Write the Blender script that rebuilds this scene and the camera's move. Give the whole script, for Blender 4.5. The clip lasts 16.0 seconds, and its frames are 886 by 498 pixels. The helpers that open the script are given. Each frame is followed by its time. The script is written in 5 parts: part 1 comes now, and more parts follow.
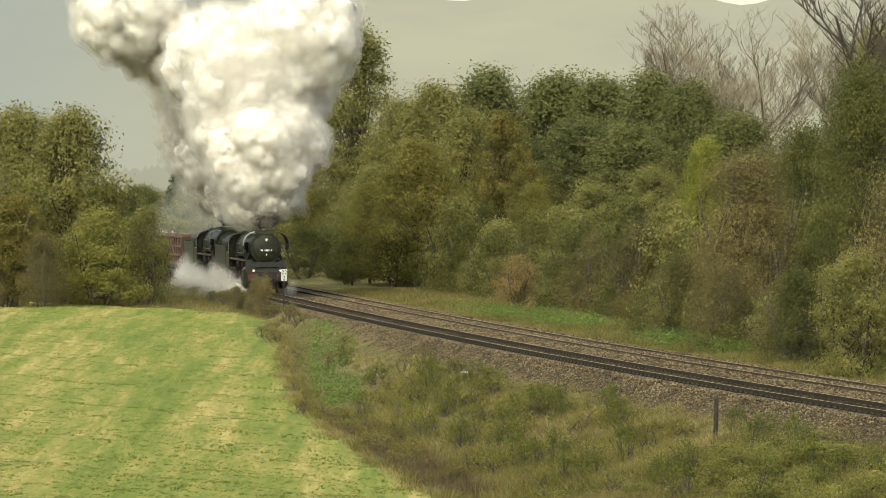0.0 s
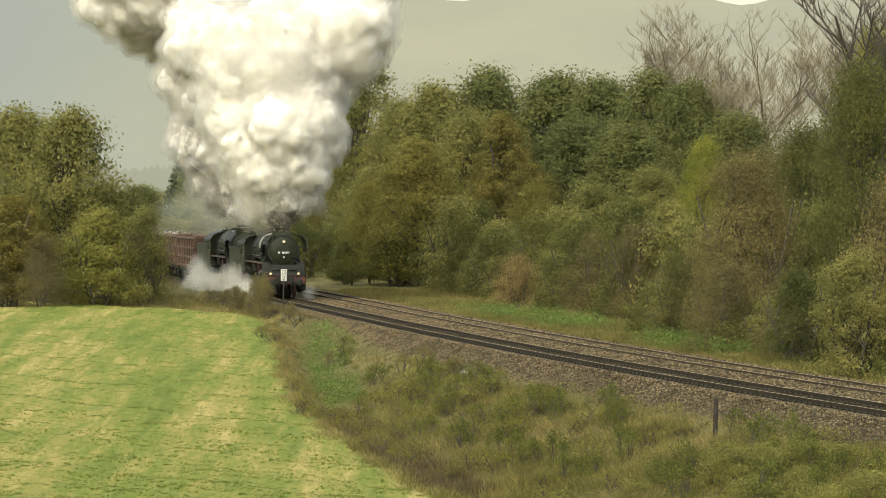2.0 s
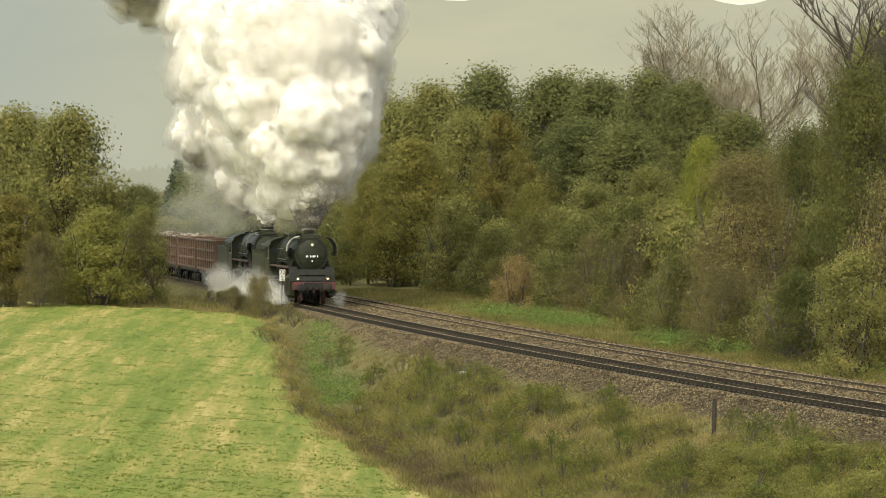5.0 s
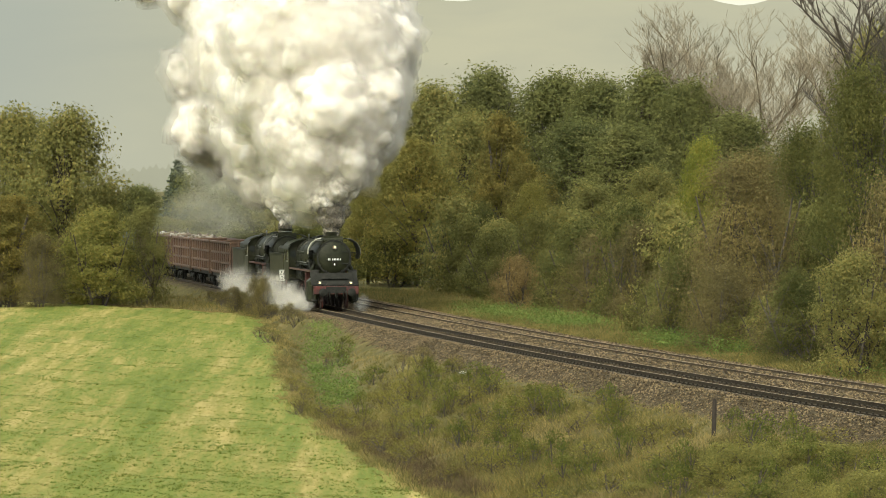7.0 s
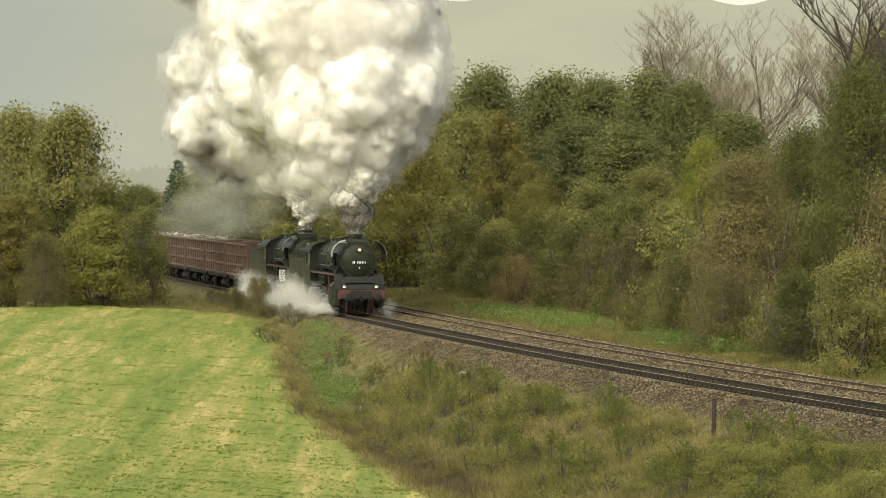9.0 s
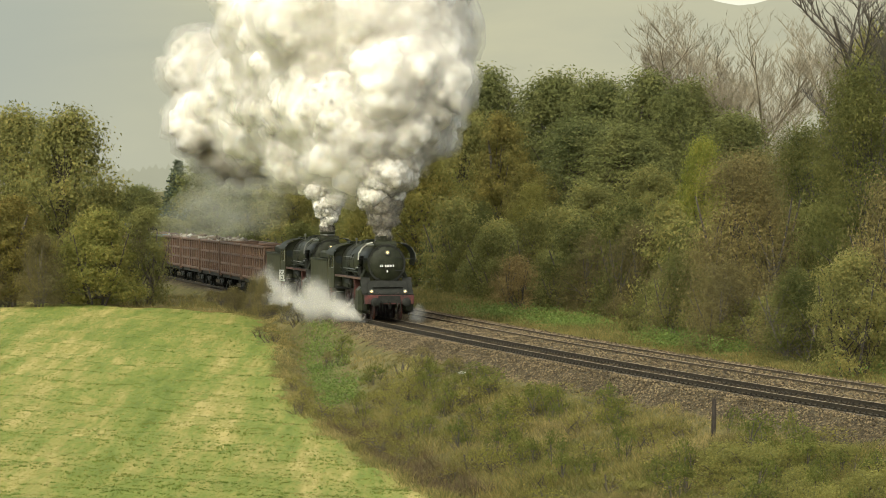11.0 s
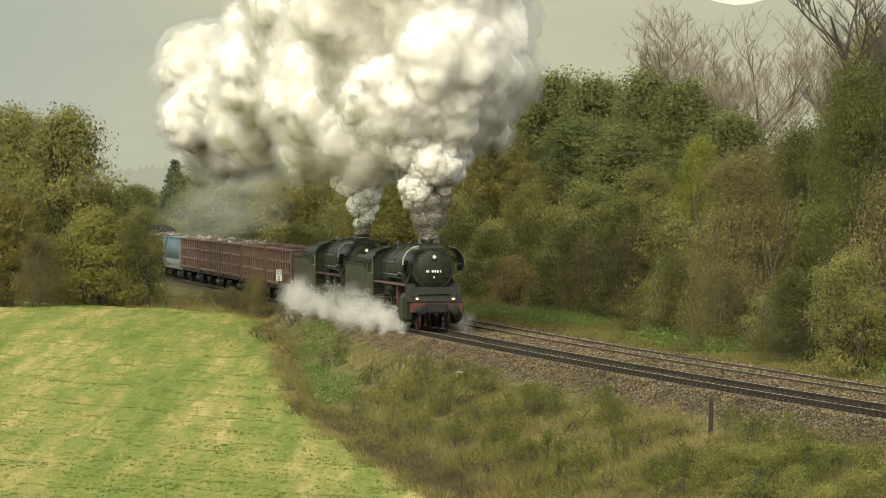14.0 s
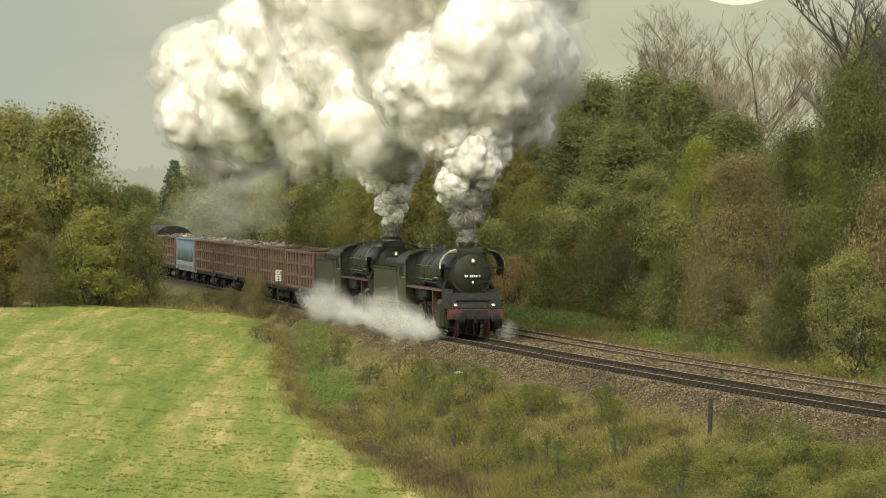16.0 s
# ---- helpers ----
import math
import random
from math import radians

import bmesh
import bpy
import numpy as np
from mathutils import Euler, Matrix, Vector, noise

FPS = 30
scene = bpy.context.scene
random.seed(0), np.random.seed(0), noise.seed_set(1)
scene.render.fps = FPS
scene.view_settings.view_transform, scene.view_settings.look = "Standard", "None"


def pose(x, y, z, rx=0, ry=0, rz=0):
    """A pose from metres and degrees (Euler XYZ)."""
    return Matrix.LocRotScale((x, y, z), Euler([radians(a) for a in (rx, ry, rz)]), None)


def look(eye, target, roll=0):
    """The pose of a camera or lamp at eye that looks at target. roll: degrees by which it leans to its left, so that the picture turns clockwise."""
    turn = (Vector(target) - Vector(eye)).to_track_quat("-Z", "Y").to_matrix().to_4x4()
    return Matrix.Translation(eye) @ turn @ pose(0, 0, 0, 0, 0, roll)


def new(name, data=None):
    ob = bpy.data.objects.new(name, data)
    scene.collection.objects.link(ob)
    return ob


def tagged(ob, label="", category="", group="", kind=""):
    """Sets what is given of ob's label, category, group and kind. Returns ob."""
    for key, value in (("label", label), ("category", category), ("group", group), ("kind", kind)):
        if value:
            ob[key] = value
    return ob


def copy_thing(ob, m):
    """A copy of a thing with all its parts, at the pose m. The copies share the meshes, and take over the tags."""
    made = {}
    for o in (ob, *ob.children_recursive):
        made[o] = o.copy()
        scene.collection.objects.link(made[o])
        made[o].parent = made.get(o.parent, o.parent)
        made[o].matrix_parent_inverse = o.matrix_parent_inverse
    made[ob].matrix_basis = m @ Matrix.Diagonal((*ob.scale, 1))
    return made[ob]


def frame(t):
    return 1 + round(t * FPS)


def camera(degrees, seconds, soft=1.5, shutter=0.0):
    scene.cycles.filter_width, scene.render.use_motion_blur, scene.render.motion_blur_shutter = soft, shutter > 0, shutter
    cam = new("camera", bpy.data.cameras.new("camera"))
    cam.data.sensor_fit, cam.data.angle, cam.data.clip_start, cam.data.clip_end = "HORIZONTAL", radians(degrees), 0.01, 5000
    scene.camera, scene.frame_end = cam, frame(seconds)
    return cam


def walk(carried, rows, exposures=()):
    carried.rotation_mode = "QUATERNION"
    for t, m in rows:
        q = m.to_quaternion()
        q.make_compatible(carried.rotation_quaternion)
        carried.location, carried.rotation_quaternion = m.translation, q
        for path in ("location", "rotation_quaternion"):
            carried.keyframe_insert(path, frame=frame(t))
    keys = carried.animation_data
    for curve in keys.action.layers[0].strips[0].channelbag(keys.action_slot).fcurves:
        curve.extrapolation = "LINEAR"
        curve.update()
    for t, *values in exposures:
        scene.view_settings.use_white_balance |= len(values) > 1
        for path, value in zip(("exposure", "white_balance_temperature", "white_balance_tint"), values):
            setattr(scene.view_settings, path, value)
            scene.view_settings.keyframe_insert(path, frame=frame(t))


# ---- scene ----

# camera: a long lens on a tripod, drifting slightly to the right
HCAM, FOCAL = 7.12, 7037.0
cam = camera(12.7137, 16.0, soft=.8)
PAN = ((0, 0, 0), (1.0, .5, 0), (2.5, 1, 0), (4.0, 3, 0), (6.5, 3.2, .5), (9.0, 3.4, .6), (11.3, 4, .6), (12, 5.9, .4),
       (12.5, 8.2, .2), (13.2, 7.4, .5), (14, 9, .1), (15, 10.3, .3), (16, 10.2, .6))
walk(cam, [(t, look((0, 0, HCAM), (500 * p / FOCAL, 500, -.12 + 500 * q / FOCAL))) for t, p, q in PAN],
     exposures=((0, 1.22, 6980, 0), (16, 1.22, 6980, 0)))

# light: thin cloud, a wide soft sun high behind the camera, a little to its left
world = bpy.data.worlds.new("sky")
scene.world = world
scene.cycles.transparent_max_bounces = 128
world.use_nodes = True
wn = world.node_tree
sky = wn.nodes.new("ShaderNodeTexSky")
sky.sky_type, sky.sun_disc = "NISHITA", False
sky.sun_elevation, sky.sun_rotation = radians(47), radians(-157)
sky.air_density, sky.dust_density, sky.ozone_density = 1.0, 4.0, 0.6
wn.nodes["Background"].inputs["Strength"].default_value = 0.15
veil = wn.nodes.new("ShaderNodeHueSaturation")
veil.inputs["Saturation"].default_value = .45
wn.links.new(sky.outputs[0], veil.inputs["Color"])
wn.links.new(veil.outputs[0], wn.nodes["Background"].inputs["Color"])
sun = new("sun", bpy.data.lights.new("sun", "SUN"))
sun.data.energy, sun.data.angle, sun.data.color = .5, radians(75), (1.0, .93, .80)
sun.matrix_world = look((-23, -55, 64), (0, 0, 0))


# ---- materials ----
def mat(name, ramp, scale=3.0, rough=.8, metal=0.0, bump=.3, bscale=None, detail=6.0, rand=0.0, island=0.0, coords="Object",
        fine=0.0, fine_scale=40.0, spec=None, stretch=None, trans=0.0):
    """A node material: a colour ramp over fractal noise, a second fine grain, bump, and variation per object or per loose piece."""
    m = bpy.data.materials.new(name)
    m.use_nodes = True
    nt = m.node_tree
    N, L = nt.nodes, nt.links
    b = N["Principled BSDF"]
    b.inputs["Roughness"].default_value, b.inputs["Metallic"].default_value = rough, metal
    if spec is not None:
        b.inputs["Specular IOR Level"].default_value = spec
    tc = N.new("ShaderNodeTexCoord")
    src = tc.outputs[coords]
    if stretch:
        mp = N.new("ShaderNodeMapping")
        mp.inputs["Scale"].default_value = stretch
        L.new(src, mp.inputs["Vector"])
        src = mp.outputs[0]
    n = N.new("ShaderNodeTexNoise")
    n.inputs["Scale"].default_value, n.inputs["Detail"].default_value, n.inputs["Roughness"].default_value = scale, detail, .6
    L.new(src, n.inputs["Vector"])
    fac = n.outputs["Fac"]

    def madd(a, k, add):
        x = N.new("ShaderNodeMath")
        x.operation = "MULTIPLY_ADD"
        L.new(a, x.inputs[0])
        x.inputs[1].default_value = k
        if isinstance(add, (int, float)):
            x.inputs[2].default_value = add
        else:
            L.new(add, x.inputs[2])
        return x.outputs[0]

    if rand:
        fac = madd(N.new("ShaderNodeObjectInfo").outputs["Random"], rand, madd(fac, 1, -rand / 2))
    if island:
        fac = madd(N.new("ShaderNodeNewGeometry").outputs["Random Per Island"], island, madd(fac, 1, -island / 2))
    if fine:
        n2 = N.new("ShaderNodeTexNoise")
        n2.inputs["Scale"].default_value, n2.inputs["Detail"].default_value = fine_scale, 3
        L.new(src, n2.inputs["Vector"])
        fac = madd(n2.outputs["Fac"], fine, madd(fac, 1, -fine / 2))
    cr = N.new("ShaderNodeValToRGB")
    e = cr.color_ramp.elements
    while len(e) < len(ramp):
        e.new(.5)
    for k, (pos, col) in enumerate(ramp):
        e[k].position, e[k].color = pos, (*col, 1)
    L.new(fac, cr.inputs[0])
    L.new(cr.outputs[0], b.inputs["Base Color"])
    if bump:
        bp = N.new("ShaderNodeBump")
        bp.inputs["Strength"].default_value, bp.inputs["Distance"].default_value = bump, .05
        nb = n
        if bscale:
            nb = N.new("ShaderNodeTexNoise")
            nb.inputs["Scale"].default_value, nb.inputs["Detail"].default_value = bscale, 5
            L.new(src, nb.inputs["Vector"])
        L.new(nb.outputs["Fac"], bp.inputs["Height"])
        L.new(bp.outputs[0], b.inputs["Normal"])
    if trans:
        t = N.new("ShaderNodeBsdfTranslucent")
        L.new(cr.outputs[0], t.inputs["Color"])
        mx = N.new("ShaderNodeMixShader")
        mx.inputs[0].default_value = trans
        L.new(b.outputs[0], mx.inputs[1])
        L.new(t.outputs[0], mx.inputs[2])
        L.new(mx.outputs[0], N["Material Output"].inputs["Surface"])
    return m


def glow(name, color, strength):
    m = bpy.data.materials.new(name)
    m.use_nodes = True
    b = m.node_tree.nodes["Principled BSDF"]
    b.inputs["Base Color"].default_value = (*color, 1)
    b.inputs["Emission Color"].default_value, b.inputs["Emission Strength"].default_value = (*color, 1), strength
    return m


def leafmat(name, a, b, c, trans=.5):
    return mat(name, ((.2, a), (.5, b), (.8, c)), scale=.35, rough=.75, bump=0, island=.32, rand=.16, spec=.12, trans=trans)


M_BLADE = mat("grass_blades", ((.2, (0.077, 0.115, 0.019)), (.5, (0.131, 0.160, 0.031)), (.8, (0.216, 0.209, 0.055))), scale=.3, rough=.8, bump=0,
              island=.5, spec=.2, trans=.3)
M_STRAW = mat("dry_grass", ((.2, (.098, .092, .029)), (.5, (.184, .149, .057)), (.8, (.322, .247, .103))), scale=.25, rough=.85, bump=0,
              island=.6, spec=.2, trans=.25)
M_WEED = mat("weeds", ((.2, (.069, .079, .022)), (.5, (.140, .127, .037)), (.8, (.239, .182, .062))), scale=.3, rough=.8, bump=0,
             island=.6, spec=.2, trans=.25)
M_NETTLE = mat("nettles", ((.2, (.058, .094, .018)), (.5, (.104, .152, .030)), (.8, (.158, .205, .044))), scale=.5, rough=.7, bump=0,
               island=.5, spec=.25, trans=.25)
M_STEEL = mat("rail_head", ((.3, (.16, .125, .075)), (.7, (.23, .18, .11))), scale=2, rough=.65, metal=.1, bump=.05)
M_RUST = mat("rusty_rail", ((.3, (0.035, 0.027, 0.015)), (.7, (0.080, 0.060, 0.036))), scale=4, rough=.85, bump=.3, spec=.2)
M_CLIP = mat("oily_rail_clips", ((.3, (.012, .010, .007)), (.7, (.03, .025, .018))), scale=8, rough=.8, bump=.2, spec=.2)
M_WORNRAIL = mat("brown_rail_side", ((.3, (.022, .017, .009)), (.7, (.042, .032, .018))), scale=4, rough=.8, bump=.2, spec=.2)
M_SLEEPER = mat("sleeper", ((.3, (.040, .034, .023)), (.7, (.095, .078, .055))), scale=6, rough=.9, bump=.5, rand=.3, stretch=(1, 6, 1))
M_BARK = mat("bark", ((.3, (.035, .028, .02)), (.7, (.10, .085, .065))), scale=5, rough=.95, bump=.8, rand=.2, stretch=(3, 3, .6))
M_PALEBARK = mat("pale_bark", ((.3, (.115, .094, .060)), (.7, (.22, .182, .120))), scale=4, rough=.95, bump=.5, rand=.2)
M_BLACK = mat("black_paint", ((.3, (0.0097, 0.0113, 0.0058)), (.7, (0.0259, 0.0278, 0.0151))), scale=3, rough=.5, spec=.14, bump=.08, fine=.4, fine_scale=25)
M_BOILER = mat("boiler_cladding", ((.3, (0.0103, 0.0110, 0.0051)), (.7, (0.0299, 0.0297, 0.0161))), scale=2, spec=.16, rough=.5, bump=.06, fine=.3, fine_scale=12)
M_TENDER = mat("dull_tender_paint", ((.3, (0.0248, 0.0247, 0.0125)), (.7, (0.0496, 0.0493, 0.0263))), scale=1.5, spec=.14, rough=.6, bump=.1, fine=.3, fine_scale=10)
M_RED = mat("red_frame_paint", ((.3, (0.0105, 0.0045, 0.0037)), (.5, (0.0435, 0.0083, 0.0053)), (.75, (0.1095, 0.0165, 0.0105))), scale=3, rough=.5, bump=.1, fine=.5, fine_scale=15)
M_REDEDGE = mat("faded_red_paint", ((.3, (.050, .024, .015)), (.7, (.105, .050, .034))), scale=3, rough=.6, bump=.1, fine=.5, fine_scale=15)
# duller and brighter sky reflection on the deflector edges, painted as pale colour
M_DEFLECT = mat("dull_sky_sheen_edge", ((.3, (.074, .074, .062)), (.7, (.136, .136, .118))), scale=2, rough=.45, bump=.08, fine=.3, fine_scale=12)
M_EDGE = mat("pale_sky_sheen_edge", ((.3, (.20, .20, .16)), (.7, (.32, .31, .26))), scale=3, rough=.5, bump=.1)
M_WHEEL = mat("grimy_red_wheel", ((.3, (.010, .007, .006)), (.55, (.026, .010, .007)), (.8, (.070, .016, .011))), scale=3, rough=.6, bump=.2, fine=.4, fine_scale=15)
M_IRON = mat("bright_steel", ((.3, (.150, .150, .144)), (.7, (.270, .270, .258))), scale=4, rough=.4, metal=.8, bump=.1)
M_GREASE = mat("greasy_iron", ((.3, (.008, .009, .007)), (.7, (.024, .024, .020))), scale=4, spec=.15, rough=.65, bump=.3)
M_WHITE = mat("weathered_white_paint", ((.3, (.36, .36, .32)), (.7, (.52, .52, .47))), scale=5, rough=.6, bump=.1)
M_PLATE = mat("plate_white", ((.3, (.55, .55, .52)), (.7, (.75, .75, .72))), scale=5, rough=.5, bump=0)
M_GLASS = mat("dark_glass", ((.3, (.015, .018, .018)), (.7, (.03, .035, .035))), scale=1, rough=.08, bump=0)
M_LAMP = glow("lamp_lens", (1.0, .68, .30), .55)
M_WAGON = mat("oxide_brown_paint", ((.25, (.040, .021, .011)), (.5, (.075, .039, .021)), (.8, (.122, .070, .040))), scale=1.2, rough=.75,
              bump=.2, rand=.2, fine=.4, fine_scale=9)
M_WAGONIN = mat("wagon_inside", ((.3, (.04, .024, .017)), (.7, (.11, .06, .04))), scale=1.5, rough=.85, bump=.2)
M_BLUE = mat("faded_blue_tarpaulin", ((.3, (.040, .076, .090)), (.7, (.080, .122, .137))), scale=1.6, rough=.6, bump=.3, fine=.2, fine_scale=8)
M_GREY = mat("grey_sill", ((.3, (.100, .105, .100)), (.7, (.170, .175, .165))), scale=2, rough=.7, bump=.1)
M_LOAD = mat("loaded_timber_scrap", ((.2, (.055, .041, .029)), (.5, (.132, .104, .070)), (.85, (.275, .267, .220))), scale=2, rough=.9, bump=.3, island=.6)
M_POST = mat("weathered_post", ((.3, (.014, .010, .007)), (.7, (.036, .027, .019))), scale=6, rough=.95, bump=.5, stretch=(3, 3, .6))
L_OAK = leafmat("oak_leaves", (0.128, 0.131, 0.047), (0.195, 0.188, 0.061), (0.299, 0.256, 0.083))
L_DARK = leafmat("dark_leaves", (.080, .095, .036), (.132, .140, .048), (.200, .194, .068))
L_OLIVE = leafmat("olive_leaves", (0.060, 0.070, 0.022), (0.114, 0.119, 0.035), (0.189, 0.167, 0.051))
L_YELLOW = leafmat("yellowing_leaves", (0.112, 0.114, 0.033), (0.185, 0.170, 0.045), (0.280, 0.228, 0.062))
L_GREEN = leafmat("olive_green_leaves", (0.132, 0.137, 0.037), (0.203, 0.199, 0.053), (0.309, 0.271, 0.077))
L_LIME = leafmat("lime_leaves", (.115, .135, .026), (.195, .205, .040), (.295, .275, .058))
L_ORANGE = leafmat("orange_leaves", (0.095, 0.096, 0.028), (0.165, 0.142, 0.040), (0.248, 0.194, 0.054))
L_BROWN = leafmat("brown_twigs_and_leaves", (0.077, 0.070, 0.029), (0.141, 0.119, 0.048), (0.233, 0.183, 0.072), trans=.35)
L_BRAMBLE = leafmat("bramble_leaves", (.06, .075, .018), (.11, .125, .028), (.20, .185, .045))
L_FLECK = leafmat("scattered_yellow_leaves", (.08, .07, .022), (.17, .155, .035), (.33, .30, .07))
L_PALE = leafmat("pale_bramble_leaves", (.12, .115, .036), (.20, .19, .055), (.34, .31, .09))
L_RED = leafmat("reddish_leaves", (0.118, 0.089, 0.039), (0.218, 0.158, 0.067), (0.312, 0.241, 0.097), trans=.35)
L_FIR = leafmat("fir_needles", (.050, .066, .042), (.078, .095, .060), (.115, .130, .082), trans=.2)


# ---- mesh tools ----
class Shape:
    """Vertices and faces of one mesh."""

    def __init__(self):
        self.v, self.f = [], []

    def add(self, verts, faces, m=None):
        o = len(self.v)
        self.v += [tuple(m @ Vector(p)) for p in verts] if m else [tuple(p) for p in verts]
        self.f += [tuple(o + i for i in q) for q in faces]
        return self

    def box(self, x0, x1, y0, y1, z0, z1, c=.01, m=None):
        """A box with chamfered edges."""
        c = min(c, (x1 - x0) * .3, (y1 - y0) * .3, (z1 - z0) * .3)
        bm = bmesh.new()
        bmesh.ops.create_cube(bm, size=1)
        for p in bm.verts:
            p.co = ((x0 + x1) / 2 + p.co.x * (x1 - x0), (y0 + y1) / 2 + p.co.y * (y1 - y0), (z0 + z1) / 2 + p.co.z * (z1 - z0))
        if c > 0:
            bmesh.ops.bevel(bm, geom=list(bm.edges), offset=c, segments=1, affect="EDGES")
        bm.verts.index_update()
        self.add([p.co.copy() for p in bm.verts], [[p.index for p in q.verts] for q in bm.faces], m)
        bm.free()
        return self

    def lathe(self, profile, n=24, m=None, axis="x", caps=True):
        """A solid of revolution: profile rows are (position along the axis, radius)."""
        verts, faces = [], []
        for a, r in profile:
            for k in range(n):
                w = 2 * math.pi * k / n
                c, s = r * math.cos(w), r * math.sin(w)
                verts.append({"x": (a, c, s), "y": (s, a, c), "z": (c, s, a)}[axis])
        for i in range(len(profile) - 1):
            for k in range(n):
                j = (k + 1) % n
                faces.append((i * n + k, i * n + j, (i + 1) * n + j, (i + 1) * n + k))
        if caps:
            faces.append(tuple(range(n - 1, -1, -1)))
            faces.append(tuple((len(profile) - 1) * n + k for k in range(n)))
        return self.add(verts, faces, m)

    def tube(self, pts, r0, r1=None, n=6):
        """A tapered pipe along points."""
        r1 = r0 if r1 is None else r1
        pts = [Vector(p) for p in pts]
        verts, faces = [], []
        for i, p in enumerate(pts):
            d = (pts[min(i + 1, len(pts) - 1)] - pts[max(i - 1, 0)]).normalized()
            a = d.orthogonal().normalized()
            b = d.cross(a)
            r = r0 + (r1 - r0) * i / (len(pts) - 1)
            verts += [p + a * r * math.cos(2 * math.pi * k / n) + b * r * math.sin(2 * math.pi * k / n) for k in range(n)]
        for i in range(len(pts) - 1):
            for k in range(n):
                j = (k + 1) % n
                faces.append((i * n + k, i * n + j, (i + 1) * n + j, (i + 1) * n + k))
        faces += [tuple(range(n - 1, -1, -1)), tuple((len(pts) - 1) * n + k for k in range(n))]
        return self.add(verts, faces)

    def mesh(self, name, material, smooth=False):
        me = bpy.data.meshes.new(name)
        me.from_pydata(self.v, [], self.f)
        me.materials.append(material)
        if smooth:
            me.polygons.foreach_set("use_smooth", [True] * len(me.polygons))
            me.set_sharp_from_angle(angle=radians(40))
        me.update()
        return me


def part(name, shape, material, parent=None, label="", smooth=False, at=None):
    """Links a shape as one mesh object, under a thing or a part."""
    ob = new(name, shape.mesh(name, material, smooth))
    if parent:
        ob.parent = parent
    if at is not None:
        ob.matrix_basis = at
    return tagged(ob, label) if label else ob


def loose_mesh(name, corners, material):
    """A mesh of loose faces from an array (n, corners, 3)."""
    n, k = corners.shape[:2]
    me = bpy.data.meshes.new(name)
    me.vertices.add(k * n)
    me.vertices.foreach_set("co", np.ascontiguousarray(corners, dtype=np.float32).ravel())
    me.loops.add(k * n)
    me.loops.foreach_set("vertex_index", np.arange(k * n, dtype=np.int32))
    me.polygons.add(n)
    me.polygons.foreach_set("loop_start", np.arange(0, k * n, k, dtype=np.int32))
    me.polygons.foreach_set("loop_total", np.full(n, k, dtype=np.int32))
    me.materials.append(material)
    me.update(calc_edges=True)
    me.validate()
    return me


# ---- the line of the track ----
X0, Y0, H0, K1, K2 = 5.48, 173.794, .194521, -.0007095, 3.734e-6
US = np.arange(-150.0, 341.0, 1.0)
HS = H0 + K1 * US + K2 * US ** 2
HS = np.minimum(HS, .28)


def _line():
    i0 = 150
    x, y = np.zeros_like(US), np.zeros_like(US)
    dx, dy = -np.sin((HS[1:] + HS[:-1]) / 2), np.cos((HS[1:] + HS[:-1]) / 2)
    x[1:], y[1:] = np.cumsum(dx), np.cumsum(dy)
    return x - x[i0] + X0, y - y[i0] + Y0


LX, LY = _line()


def on_track(u, lateral=0.0, z=0.0):
    """A point on the track: u metres back along it, lateral metres towards the wood."""
    h = np.interp(u, US, HS)
    return np.interp(u, US, LX) + lateral * np.cos(h), np.interp(u, US, LY) + lateral * np.sin(h), z + 0 * np.asarray(u, float)


def track_uq(x, y):
    """How far along the track a point lies, and how far from it on the field's side."""
    x, y = np.asarray(x, float), np.asarray(y, float)
    u = np.interp(y, LY, US)
    for _ in range(4):
        h = np.interp(u, US, HS)
        cx, cy = np.interp(u, US, LX), np.interp(u, US, LY)
        u = u + (x - cx) * -np.sin(h) + (y - cy) * np.cos(h)
    h = np.interp(u, US, HS)
    cx, cy = np.interp(u, US, LX), np.interp(u, US, LY)
    return u, -((x - cx) * np.cos(h) + (y - cy) * np.sin(h))


def smooth(a, b, x):
    t = np.clip((x - a) / (b - a), 0, 1)
    return t * t * (3 - 2 * t)


def field_edge(u):
    return np.interp(u, (-120, -60, -30, 2, 25, 52, 77, 85, 93, 107, 116), (20, 15.6, 13.5, 11.3, 8.8, 5.4, 3.2, 4.2, 6.8, 14.6, 32))


def field_z(y):
    return np.interp(y, (-50, 60, 120, 140, 170, 200, 224, 250, 281, 400), (-3.0, -3.4, -3.2, -3.0, -2.5, -1.75, -1.25, -.8, -.5, -.4))


def wave(x, y, s, k):
    return (np.sin(x * s + k) * np.cos(y * s * .83 + 1.7 * k) + .5 * np.sin(x * s * 2.3 + y * s * 1.9 + k * 3)) / 1.5


